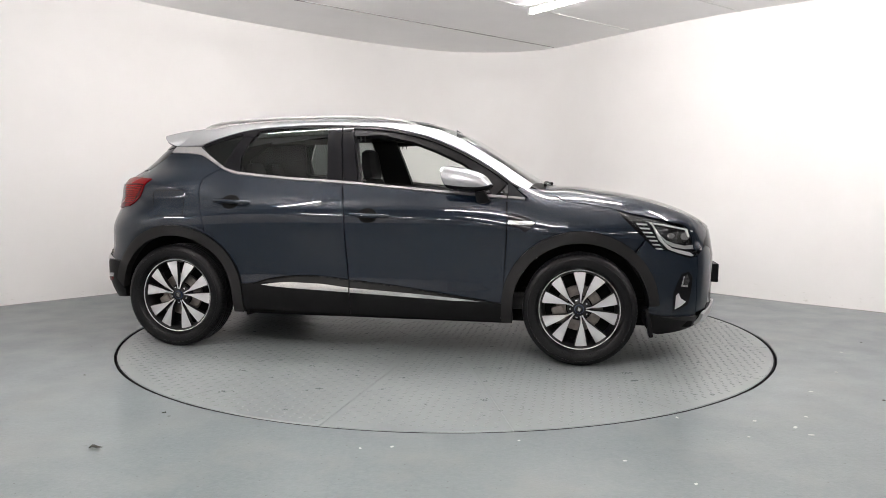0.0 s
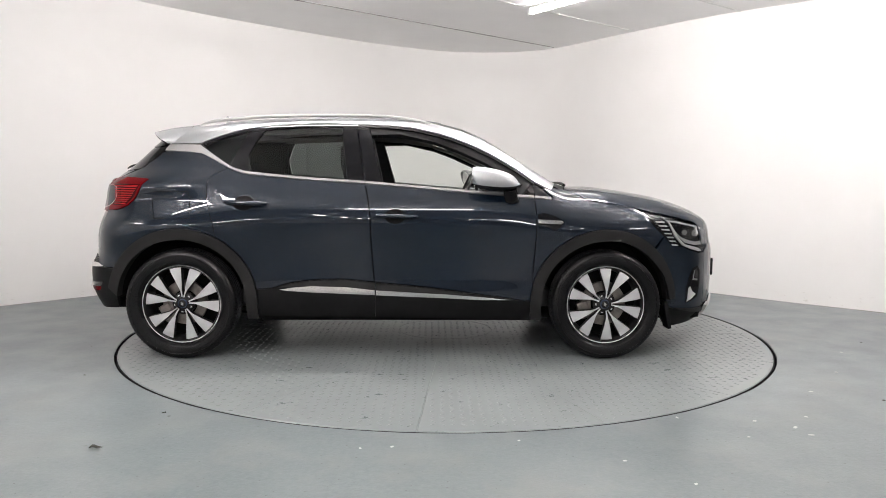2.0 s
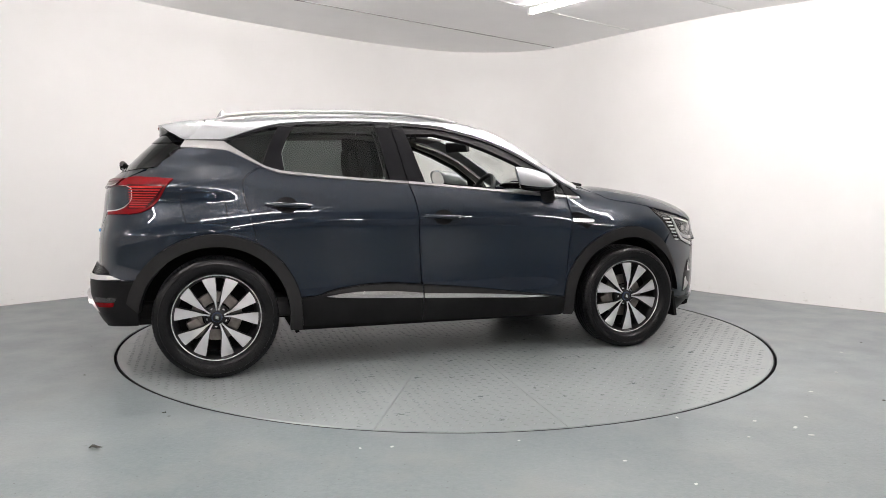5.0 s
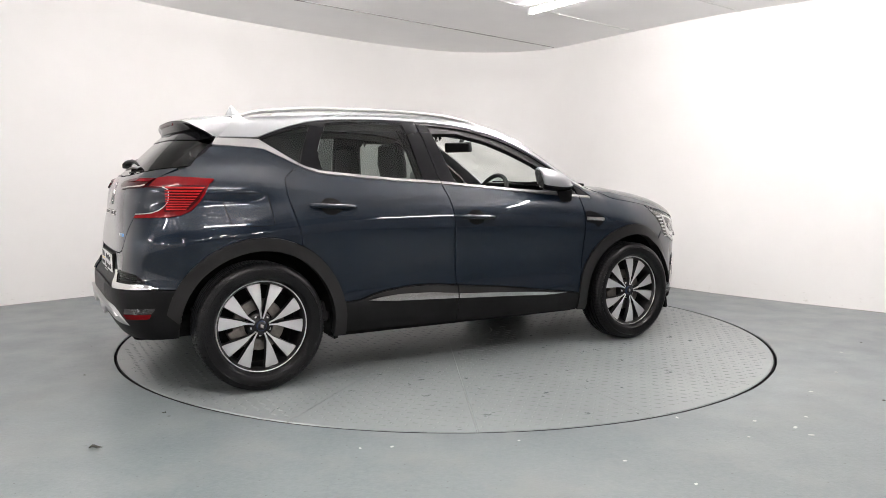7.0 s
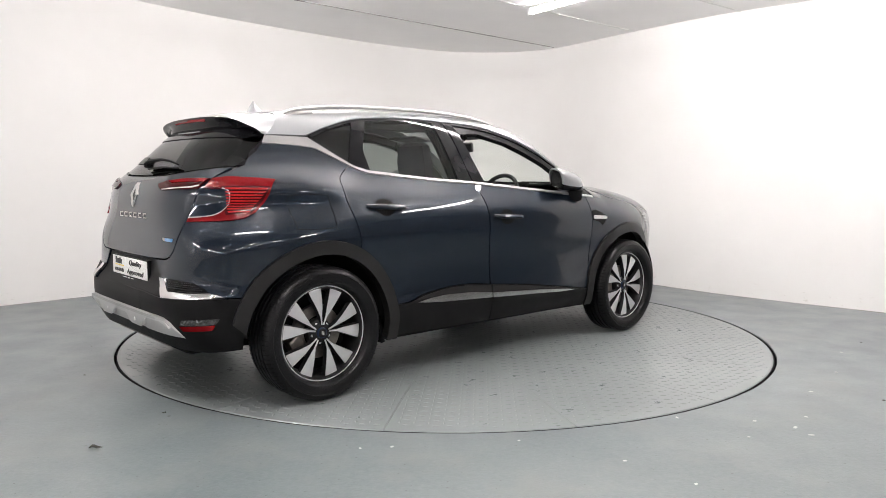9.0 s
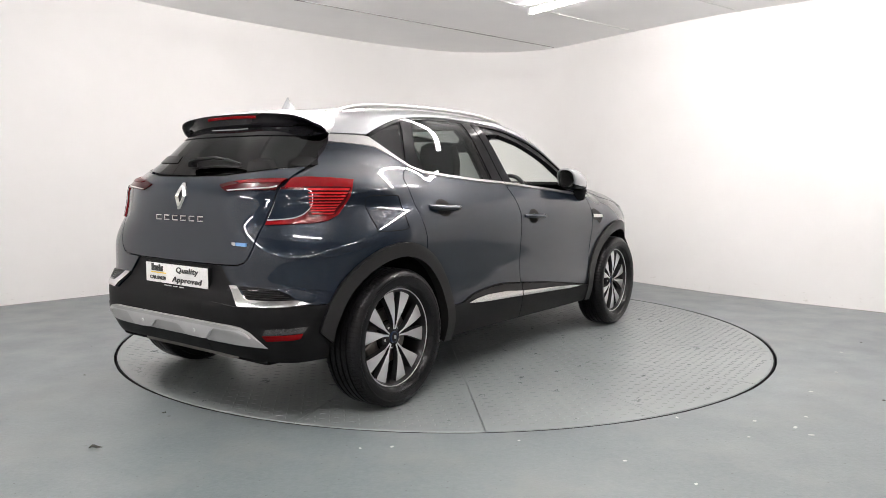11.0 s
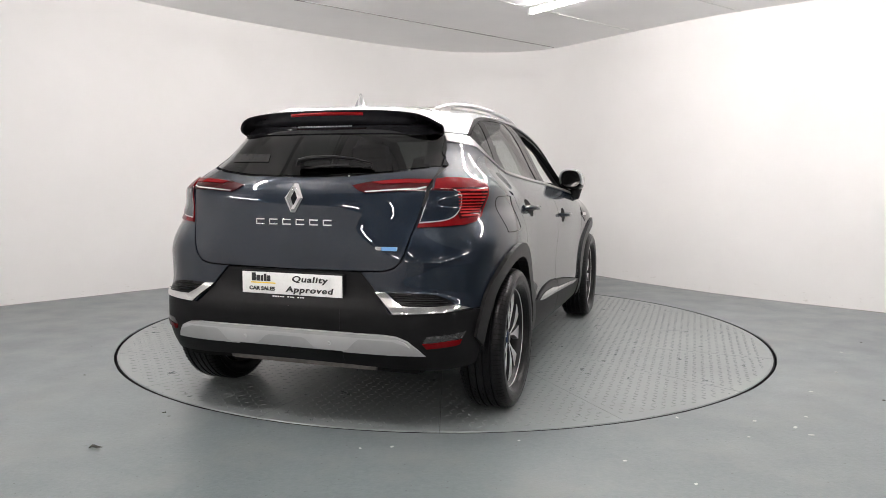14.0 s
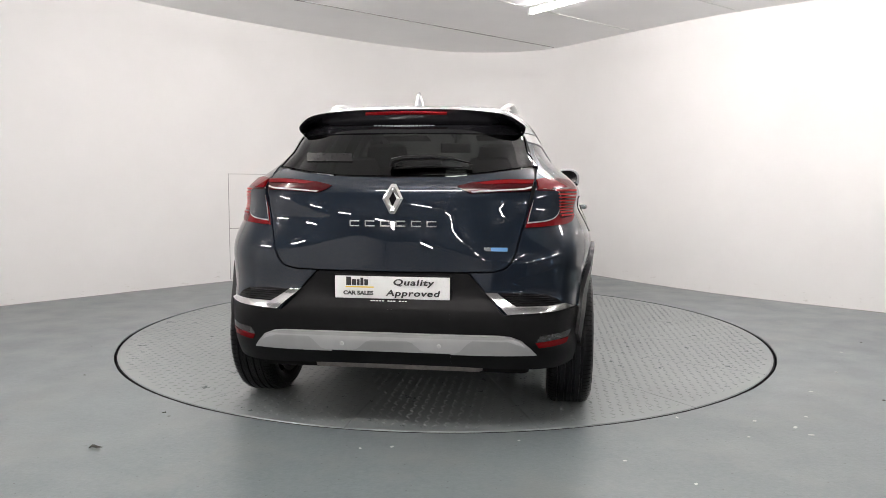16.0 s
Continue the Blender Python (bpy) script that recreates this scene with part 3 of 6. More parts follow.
def patch(name, poly, mode, mat, parent, side=-1, off=0.0, thick=0.014, step=0.03, gap=0.0, label="", bulge=None):
    """A panel: the outline poly cut out of the body surface, moved out by off, with a rim turned in by thick."""
    poly = resample(poly, step * 0.6)
    poly = inset(poly, gap)
    pa = np.array(poly)
    cells = []
    u0, u1, v0, v1 = pa[:, 0].min(), pa[:, 0].max(), pa[:, 1].min(), pa[:, 1].max()
    for i in range(int(math.floor(u0 / step)), int(math.ceil(u1 / step))):
        col = clip_half(clip_half(poly, 0, i * step, 1), 0, (i + 1) * step, -1)
        if len(col) < 3:
            continue
        ca = np.array(col)
        for j in range(int(math.floor(ca[:, 1].min() / step)), int(math.ceil(ca[:, 1].max() / step))):
            c = clip_half(clip_half(col, 1, j * step, 1), 1, (j + 1) * step, -1)
            if len(c) >= 3:
                cells.append(c)
    index, pts, faces = {}, [], []
    for c in cells:
        f = []
        for q in c:
            key = (round(q[0] * 20000), round(q[1] * 20000))
            if key not in index:
                index[key] = len(pts)
                pts.append(q)
            if not f or f[-1] != index[key]:
                f.append(index[key])
        if len(f) > 2 and f[0] == f[-1]:
            f.pop()
        if len(set(f)) == len(f) and len(f) >= 3:
            faces.append(f)
    p = np.array(pts)
    h = 0.002
    s = surf(mode, p)
    du = surf(mode, p + [h, 0]) - surf(mode, p - [h, 0])
    dv = surf(mode, p + [0, h]) - surf(mode, p - [0, h])
    n = np.cross(du, dv)
    n /= np.linalg.norm(n, axis=1)[:, None] + 1e-12
    out = {"side": [0, 1, 0.05], "rear": [-1, 0, 0.05], "front": [1, 0, 0.05], "top": [0, 0, 1], "wrap": None}[mode]
    out = np.array(out) if out else np.stack([-np.sin(p[:, 0]), np.cos(p[:, 0]), 0 * p[:, 0]], 1)
    n *= np.where((n * out).sum(1) < 0, -1, 1)[:, None]
    o = off + (bulge(p) if bulge else 0.0)
    s = s + n * (o[:, None] if isinstance(o, np.ndarray) else o)
    if mode in ("side", "wrap") and side < 0:
        s, n = s * [1, -1, 1], n * [1, -1, 1]
    good = []
    edges = {}
    for f in faces:
        q = s[f]
        m = np.zeros(3)
        for k in range(1, len(f) - 1):
            m += np.cross(q[k] - q[0], q[k + 1] - q[0])
        if m @ n[f[0]] < 0:
            f = f[::-1]
        good.append(f)
        for k in range(len(f)):
            edges[(f[k], f[(k + 1) % len(f)])] = edges.get((f[k], f[(k + 1) % len(f)]), 0) + 1
    verts, norms = [tuple(v) for v in s], [tuple(v) for v in n]
    if thick:
        for a, b in edges:
            if (b, a) in edges:
                continue
            k = len(verts)
            e = s[b] - s[a]
            m = np.cross(e, (n[a] + n[b]) / 2)
            m /= np.linalg.norm(m) + 1e-12
            verts += [tuple(s[a]), tuple(s[b]), tuple(s[b] - n[b] * thick), tuple(s[a] - n[a] * thick)]
            norms += [tuple(m)] * 4
            good.append([k + 1, k, k + 3, k + 2])
    ob = link_mesh(name, verts, good, mat, parent, label)
    ob.data.normals_split_custom_set_from_vertices(norms)
    return ob


def arc(cx, cz, r, a0, a1, n=24, sx=1.0):
    return [(cx + sx * r * math.cos(radians(a0 + (a1 - a0) * i / n)), cz + r * math.sin(radians(a0 + (a1 - a0) * i / n))) for i in range(n + 1)]


WHEEL_X, WHEEL_Z, TYRE_R = 1.3195, 0.338, 0.342
ARCH_OUT, ARCH_IN = 0.474, 0.405
car = thing("car", "dark blue crossover car with silver roof and open front window", "car")


def both(build):
    for s in (-1, 1):
        build(s)


# lines of the side, front to back
BELT_LOW = smooth_line([(-1.444, 1.292), (-1.261, 1.28), (-1.198, 1.26), (-1.05, 1.184), (-0.974, 1.156), (-0.9, 1.143), (-0.535, 1.111), (-0.191, 1.090),
                        (0.043, 1.071), (0.398, 1.041), (0.679, 1.018), (0.979, 0.995)], 4)
BELT_TOP = smooth_line([(-1.433, 1.333), (-1.266, 1.33), (-1.234, 1.316), (-1.052, 1.200), (-0.968, 1.170), (-0.902, 1.158), (-0.536, 1.125), (-0.19, 1.104),
                        (0.043, 1.085), (0.398, 1.055), (0.679, 1.032), (0.985, 1.008)], 4)
SILVER_LOW = smooth_line([(-1.257, 1.341), (-1.082, 1.406), (-0.905, 1.450), (-0.65, 1.472), (-0.352, 1.476), (0.022, 1.459), (0.246, 1.416), (0.393, 1.372),
                          (0.574, 1.295), (0.752, 1.195), (0.892, 1.098)], 4)
CUT_M = [(-0.187, 1.089), (-0.165, 1.004), (-0.149, 0.9), (-0.145, 0.76), (-0.133, 0.584), (-0.117, 0.407), (-0.117, 0.255)]
CUT_F = [(0.871, 1.004), (0.879, 0.889), (0.878, 0.768), (0.867, 0.592), (0.859, 0.416), (0.842, 0.25)]
CUT_R = smooth_line([(-1.053, 1.186), (-1.119, 1.148), (-1.158, 1.112), (-1.163, 1.051), (-1.156, 0.999), (-1.133, 0.912), (-1.11, 0.831), (-1.10, 0.76)], 3)
STRIP_TOP = smooth_line([(-0.855, 0.435), (-0.759, 0.44), (-0.659, 0.471), (-0.48, 0.495), (-0.303, 0.497), (-0.108, 0.478), (0.227, 0.446), (0.579, 0.398), (0.807, 0.366), (0.862, 0.362)], 4)


def between(line, x0, x1):
    """The stretch of a line between two x, with its ends cut there."""
    xs, zs = [p[0] for p in line], [p[1] for p in line]
    lo, hi = min(x0, x1), max(x0, x1)
    mid = [p for p in line if lo + 1e-4 < p[0] < hi - 1e-4]
    out = [(lo, float(np.interp(lo, xs, zs)))] + mid + [(hi, float(np.interp(hi, xs, zs)))]
    return out if x0 < x1 else out[::-1]


def at_z(line, z):
    return float(np.interp(z, [p[1] for p in line][::-1], [p[0] for p in line][::-1]))


def body_panels(s):
    arch_r = lambda a0, a1, r=ARCH_OUT: arc(-WHEEL_X, WHEEL_Z, r, a0, a1)
    arch_f = lambda a0, a1, r=ARCH_OUT: arc(WHEEL_X, WHEEL_Z, r, a0, a1)
    # front door and rear door
    fd = between(BELT_LOW, -0.187, 0.871) + CUT_F[1:5] + [(0.862, 0.364)] + between(STRIP_TOP, 0.855, -0.119) + CUT_M[5:0:-1]
    door = patch("front_door", fd, "side", PAINT, car, s, gap=0.0036, label="dark blue front door")
    ang = math.degrees(math.acos((-0.855 + WHEEL_X) / ARCH_OUT))
    a_top = 62.5
    rd = between(BELT_LOW, -1.053, -0.187) + CUT_M[1:6] + between(STRIP_TOP, -0.117, -0.855) + arch_r(ang, a_top) + CUT_R[-3:0:-1]
    rdoor = patch("rear_door", rd, "side", PAINT, car, s, gap=0.0036, label="dark blue rear door")
    # lower cladding on the doors
    patch("door_cladding", between(STRIP_TOP, -0.117, -0.853) + [(-0.842, 0.262), (-0.117, 0.257)], "side", PLASTIC, rdoor, s, off=0.006, gap=0.0022, thick=0.02, label="black plastic door cladding")
    patch("door_cladding", between(STRIP_TOP, 0.858, -0.117) + [(-0.117, 0.257), (0.842, 0.242)], "side", PLASTIC, door, s, off=0.006, gap=0.0022, thick=0.02, label="black plastic door cladding")
    # bright strips on the cladding
    patch("cladding_insert", [(-0.735, 0.442), (-0.655, 0.466), (-0.48, 0.490), (-0.303, 0.492), (-0.122, 0.475), (-0.122, 0.43), (-0.303, 0.451), (-0.516, 0.456), (-0.66, 0.447)], "side", CLAD, rdoor, s, off=0.009, gap=0.001, thick=0.006)
    patch("cladding_insert", [(-0.112, 0.473), (0.227, 0.441), (0.579, 0.394), (0.77, 0.368), (0.72, 0.375), (0.333, 0.408), (-0.112, 0.430)], "side", CLAD, door, s, off=0.009, gap=0.001, thick=0.006)
    patch("chrome_strip", [(-0.712, 0.432), (-0.62, 0.446), (-0.516, 0.454), (-0.303, 0.449), (-0.121, 0.430), (-0.121, 0.401), (-0.303, 0.408), (-0.517, 0.416), (-0.64, 0.424)], "side", CHROME, rdoor, s, off=0.012, thick=0.012, label="bright silver lower door strip")
    patch("chrome_strip", [(-0.113, 0.429), (0.333, 0.405), (0.55, 0.389), (0.735, 0.371), (0.55, 0.371), (0.333, 0.382), (-0.113, 0.400)], "side", CHROME, door, s, off=0.012, thick=0.012, label="bright silver lower door strip")
    # front wing
    hood = smooth_line([(1.10, 1.052), (1.151, 1.028), (1.201, 0.997), (1.269, 0.982), (1.44, 0.958), (1.525, 0.940)], 3)
    wing = [(0.873, 1.003), (0.982, 0.994), (0.99, 1.012), (0.925, 1.060), (1.0, 1.068)] + hood + [(1.567, 0.893), (1.597, 0.866), (1.66, 0.80), (1.70, 0.765)] + arch_f(48, 168) + CUT_F[3:0:-1]
    patch("front_wing", wing, "side", PAINT, car, s, gap=0.0025, label="dark blue front wing")
    # rear quarter round the corner to the tailgate
    q = [ws(x, z) for x, z in between(BELT_LOW, -1.055, -1.444)] + [ws(-1.50, 1.285), ws(-1.56, 1.25)]
    q += [wr(0.615, 1.18), wr(0.606, 1.13), wr(0.605, 1.113), wr(0.583, 0.995), wr(0.55, 0.876), wr(0.531, 0.80), wr(0.515, 0.763), wr(0.487, 0.735), wr(0.44, 0.7215), wr(0.335, 0.7185)]
    q += [wr(0.415, 0.63), wr(0.49, 0.548), wr(0.74, 0.560), ws(-1.80, 0.560)]
    q += [ws(x, z) for x, z in arch_r(152, 62.5)] + [ws(x, z) for x, z in CUT_R[-3:0:-1]]
    patch("rear_quarter", q, "wrap", PAINT, car, s, gap=0.0012, step=0.02, label="dark blue rear quarter panel and bumper corner")
    # arch claddings
    lip = lambda cx: (lambda p: 0.014 + 0.006 * np.clip((ARCH_OUT - np.hypot(p[:, 0] - cx, p[:, 1] - WHEEL_Z)) / 0.05, 0, 1))
    patch("arch_cladding", arch_f(182, 3) + arch_f(3, 190, ARCH_IN)[0:] + [(0.915, 0.245), (0.848, 0.245)], "side", CLAD, car, s, thick=0.05, step=0.024, gap=0.001, bulge=lip(WHEEL_X), label="satin grey-black wheel arch cladding")
    lip2 = lambda p: 0.018 + 0 * p[:, 0]
    outer = [ws(x, z) for x, z in [(-0.845, 0.25)] + arch_r(-4, 168)]
    inner = [ws(x, z) for x, z in arch_r(174, -4, ARCH_IN) + [(-0.915, 0.25)]]
    patch("arch_cladding", outer + inner, "wrap", CLAD, car, s, thick=0.05, step=0.024, gap=0.001, bulge=lip2, label="satin grey-black wheel arch cladding")
    # belt chrome
    a = [(x, z) for x, z in between(BELT_LOW, -1.435, -1.055)]
    b = [(x, z) for x, z in between(BELT_TOP, -1.056, -1.43)]
    patch("chrome_band", [(-1.492, 1.296), (-1.46, 1.293)] + a + b + [(-1.468, 1.333)], "side", BAND, car, s, off=0.004, thick=0.01, step=0.02, label="satin silver band along the window line")
    patch("chrome_band", between(BELT_LOW, -1.052, -0.19) + between(BELT_TOP, -0.19, -1.052), "side", BAND, rdoor, s, off=0.004, thick=0.01, step=0.02, label="satin silver band along the window line")
    patch("chrome_band", between(BELT_LOW, -0.185, 0.869) + between(BELT_TOP, 0.869, -0.185), "side", BAND, door, s, off=0.004, thick=0.01, step=0.02, label="satin silver band along the window line")
    patch("chrome_band", between(BELT_LOW, 0.875, 0.979) + between(BELT_TOP, 0.975, 0.875), "side", BAND, car, s, off=0.004, thick=0.01, step=0.02, label="satin silver band along the window line")
    # black frames and glass of the side windows
    def strip(line, d, x0, x1):
        return between(line, x0, x1) + [(x, z - d) for x, z in between(line, x1, x0)]
    patch("window_frame", strip(SILVER_LOW, 0.016, -1.235, -0.25), "side", GLOSS, rdoor, s, off=-0.003, thick=0.02, gap=0.0005, label="gloss black upper window frame")
    patch("window_frame", strip(SILVER_LOW, 0.017, -0.243, 0.885), "side", PLASTIC, door, s, off=-0.003, thick=0.02, gap=0.0005, label="black upper window frame")
    tl = [(x, z - 0.017) for x, z in SILVER_LOW]
    quarter = between(tl, -1.225, -0.945) + [(-1.0, 1.32), (-1.05, 1.2)] + between(BELT_TOP, -1.056, -1.2)
    patch("quarter_window", quarter, "side", TINTED, car, s, off=-0.004, thick=0.004, gap=0.001, label="dark tinted rear quarter window")
    post = between(tl, -0.942, -0.842) + [(-0.896, 1.354), (-0.933, 1.268), (-0.921, 1.162)] + between(BELT_TOP, -0.93, -1.045) + [(-0.997, 1.32)]
    patch("window_post", post, "side", GLOSS, rdoor, s, off=-0.002, thick=0.02, gap=0.001, label="gloss black window post")
    pane = between(tl, -0.84, -0.352) + between(BELT_TOP, -0.300, -0.919) + [(-0.930, 1.268), (-0.893, 1.354)]
    patch("side_window", pane, "side", TINTED, rdoor, s, off=-0.005, thick=0.004, gap=0.001, label="dark tinted rear door window")
    bp = between(tl, -0.350, -0.256) + [(-0.1915, 1.104)] + between(BELT_TOP, -0.193, -0.298)
    patch("pillar_cover", bp, "side", GLOSS, rdoor, s, off=-0.002, thick=0.02, gap=0.001, label="gloss black door pillar cover")
    bp = between(tl, -0.250, -0.175) + [(-0.088, 1.098)] + between(BELT_TOP, -0.09, -0.1845)
    patch("pillar_cover", bp, "side", GLOSS, door, s, off=-0.002, thick=0.02, gap=0.001, label="gloss black door pillar cover")
    # inner frame of the front window and its front triangle
    top = [(-0.157, 1.404), (0.026, 1.412), (0.247, 1.362), (0.394, 1.307), (0.574, 1.228), (0.735, 1.125)]
    fr = between(tl, -0.173, 0.862) + [(0.80, 1.03), (0.775, 1.03)] + [(0.735, 1.125)] + top[::-1] + [(-0.07, 1.096), (-0.086, 1.098)]
    patch("window_seal", fr, "side", PLASTIC, door, s, off=-0.012, thick=0.03, gap=0.001, label="black rubber window channel")
    tri = [(0.868, 1.09), (0.882, 1.098), (0.978, 1.012), (0.874, 1.02)]
    patch("corner_trim", tri, "side", GLOSS, car, s, off=-0.002, thick=0.01, gap=0.001, label="gloss black triangle ahead of the door")
    if s > 0:
        w = between([(x, z - 0.012) for x, z in tl], -0.16, 0.80) + between(BELT_TOP, 0.82, -0.08)
        patch("side_window", w, "side", CLEAR, door, s, off=-0.02, thick=0.004, label="closed green-tinted front door window")
    # fuel flap
    if s < 0:
        flap = [ws(x, z) for x, z in smooth_line([(-1.47, 1.036), (-1.30, 1.036), (-1.267, 1.02), (-1.252, 0.90), (-1.27, 0.873), (-1.45, 0.871), (-1.472, 0.89), (-1.497, 1.01), (-1.47, 1.036)], 4)[:-1]]
        bm = bmesh.new()
        ring = []
        for a, z in flap + flap[:1]:
            x, y = wrap_xy(np.array([a]), np.array([z]))
            ring.append((float(x[0]), s * (float(y[0]) + 0.0002), z))
        tube_along(bm, ring, 0.0022, 6, cap=False)
        part("fuel_flap", bm, DARK, car, "fuel flap with a fine dark shut line", True)
    # dark inner shell behind the gaps
    sh = [(-1.3, 1.25), (-1.05, 1.17), (-0.9, 1.13), (0.0, 1.065), (0.9, 0.99), (1.1, 1.0), (1.55, 0.92), (1.6, 0.87)] + arch_f(50, 186, ARCH_OUT - 0.02) + [(0.83, 0.262), (-0.83, 0.275)] + arch_r(-6, 120, ARCH_OUT - 0.02) + [(-1.55, 1.0), (-1.5, 1.2)]
    patch("inner_shell", sh, "side", DARK, car, s, off=-0.018, thick=0.0, step=0.04, label="dark inner shell behind the panel gaps")
    return door, rdoor


DOORS = {s: body_panels(s) for s in (-1, 1)}


def roof_and_ends():
    def mirror_x(pts):
        return pts + [(x, -y) for x, y in pts[::-1]]
    # the silver roof with its cant rails, as three pieces a side of the middle
    def cant(s):
        low = between(SILVER_LOW, -1.257, 0.885) + [(0.985, 1.052)]
        hi = [(1.02, 1.088)] + [(x, float(top_z(np.array([x]), np.array([yy]))[0])) for x, yy in ((0.95, 0.60), (0.85, 0.575), (0.7, 0.55), (0.55, 0.525), (0.4, 0.50), (0.2, 0.47), (0.0, 0.46), (-0.3, 0.455), (-0.6, 0.452), (-0.9, 0.445), (-1.15, 0.435), (-1.345, 0.42))]
        return low, hi
    for s in (-1, 1):
        low, hi = cant(s)
        patch("roof_side", low + hi + [(-1.36, hi[-1][1] - 0.02), (-1.40, 1.40), (-1.462, 1.339)], "side", SILVER, car, s, off=0.002, thick=0.012, step=0.022, gap=0.0008, label="silver roof side running down the windscreen pillar")
    edge = [(0.2, 0.47), (0.0, 0.46), (-0.3, 0.455), (-0.6, 0.452), (-0.9, 0.445), (-1.15, 0.435), (-1.345, 0.42)]
    top = [(0.31, 0.0), (0.305, 0.2), (0.27, 0.36), (0.22, 0.445)] + edge + [(-1.40, 0.3), (-1.43, 0.0)]
    patch("roof", mirror_x([(x, y + 0.004) for x, y in top[1:-1]]), "top", SILVER, car, 0, off=0.001, thick=0.012, step=0.035, label="silver roof panel")
    wsn = [(1.13, 0.2), (1.12, 0.4), (1.06, 0.60), (0.95, 0.602), (0.85, 0.577), (0.7, 0.552), (0.55, 0.527), (0.4, 0.50), (0.225, 0.46), (0.275, 0.355), (0.31, 0.2)]
    patch("windscreen", mirror_x(wsn), "top", CLEAR, car, 0, off=-0.004, thick=0.005, step=0.035, label="clear green-tinted windscreen")
    # bonnet
    bon = [(1.14, 0.05), (1.12, 0.45), (1.075, 0.66)]
    hc = [(1.10, 1.050), (1.151, 1.026), (1.201, 0.995), (1.269, 0.980), (1.44, 0.956), (1.525, 0.938), (1.62, 0.915), (1.745, 0.890), (1.86, 0.86), (1.95, 0.835)]
    bon += [(x, float(side_y(x, z))) for x, z in hc] + [(2.04, 0.58), (2.085, 0.48), (2.12, 0.34), (2.14, 0.2)]
    patch("bonnet", mirror_x(bon), "top", PAINT, car, 0, off=0.0015, thick=0.012, step=0.035, gap=0.001, label="dark blue bonnet")
    patch("scuttle", mirror_x([(1.135, 0.05), (1.115, 0.45), (1.07, 0.665), (1.01, 0.66), (1.05, 0.45), (1.07, 0.05)]), "top", PLASTIC, car, 0, off=-0.002, thick=0.01, step=0.03, label="black plastic wiper scuttle")
    # front bumper, grille and lamps
    arch_f = lambda a0, a1, r=ARCH_OUT: arc(WHEEL_X, WHEEL_Z, r, a0, a1)
    for s in (-1, 1):
        bump = [(1.70, 0.325)] + arch_f(8, 46) + [(1.70, 0.762), (1.76, 0.703), (1.842, 0.692), (1.90, 0.669), (1.987, 0.644), (2.03, 0.652), (2.03, 0.278), (1.90, 0.285), (1.79, 0.298)]
        patch("front_bumper_side", bump, "side", PAINT, car, s, step=0.024, gap=0.001, label="dark blue front bumper corner")
        patch("bumper_lip", [(1.70, 0.322), (1.79, 0.294), (1.90, 0.281), (2.03, 0.274), (2.03, 0.195), (1.92, 0.178), (1.80, 0.170), (1.74, 0.19), (1.705, 0.25)], "side", PLASTIC, car, s, off=0.006, thick=0.03, step=0.024, label="black lower front bumper lip")
        patch("lip_trim", [(1.81, 0.292), (1.90, 0.286), (2.03, 0.281), (2.03, 0.250), (1.93, 0.264)], "side", CLAD, car, s, off=0.014, thick=0.012, step=0.024, label="dark grey bumper lip trim")
        lamp = [(1.522, 0.940), (1.567, 0.897), (1.597, 0.873), (1.66, 0.808), (1.714, 0.756), (1.765, 0.706), (1.842, 0.695), (1.901, 0.672), (1.987, 0.647), (2.03, 0.66), (2.03, 0.800), (1.95, 0.828), (1.86, 0.853), (1.745, 0.887), (1.62, 0.912)]
        patch("headlight", lamp, "side", GLOSS, car, s, off=-0.010, thick=0.01, step=0.022, label="black headlamp housing")
        hl = patch("headlight_lens", lamp, "side", LENS, car, s, off=0.003, thick=0.006, step=0.022, gap=0.002, label="clear headlamp lens")
        brow = [(1.540, 0.931), (1.62, 0.903), (1.745, 0.880), (1.86, 0.847), (1.95, 0.822), (1.95, 0.828), (1.86, 0.843), (1.72, 0.868), (1.655, 0.868), (1.60, 0.884)]
        patch("lamp_brow", brow, "side", LAMPGREY, hl, s, off=-0.006, thick=0.004, step=0.022, label="smoky upper field of the headlamp")
        band = [(1.70, 0.871), (1.715, 0.871), (1.74, 0.850), (1.782, 0.761), (1.842, 0.702), (1.901, 0.680), (1.987, 0.656), (2.006, 0.660), (1.98, 0.678), (1.949, 0.686), (1.865, 0.708), (1.817, 0.743), (1.765, 0.823), (1.735, 0.866)]
        patch("light_guide", band, "side", SATIN_LIGHT, hl, s, off=-0.002, thick=0.008, step=0.022, label="satin silver light band of the headlamp")
        chin = [(1.793, 0.786), (1.828, 0.756), (1.88, 0.736), (1.948, 0.720), (1.997, 0.724), (2.026, 0.754), (2.026, 0.722), (2.01, 0.701), (1.948, 0.700), (1.87, 0.716), (1.825, 0.742)]
        patch("lamp_frame", chin, "side", SATIN, hl, s, off=-0.004, thick=0.008, step=0.022, label="satin grey frame under the lamp lens")
        bar = [(1.735, 0.866), (1.80, 0.857), (1.862, 0.844), (1.95, 0.825), (2.018, 0.802), (2.018, 0.795), (1.95, 0.817), (1.862, 0.835), (1.80, 0.848), (1.75, 0.856)]
        patch("light_guide", bar, "side", SATIN_LIGHT, hl, s, off=-0.003, thick=0.008, step=0.022, label="thin bright upper light bar")
        patch("reflector_bowl", arc(1.905, 0.773, 0.034, 0, 345, 23, 2.1), "side", LAMPGREY, hl, s, off=-0.005, thick=0.008, step=0.02, label="smoky lamp bowl")
        patch("projector_lens", arc(1.945, 0.778, 0.022, 0, 345, 23, 1.35), "side", CHROME, hl, s, off=-0.003, thick=0.008, step=0.02, label="bright projector lens")
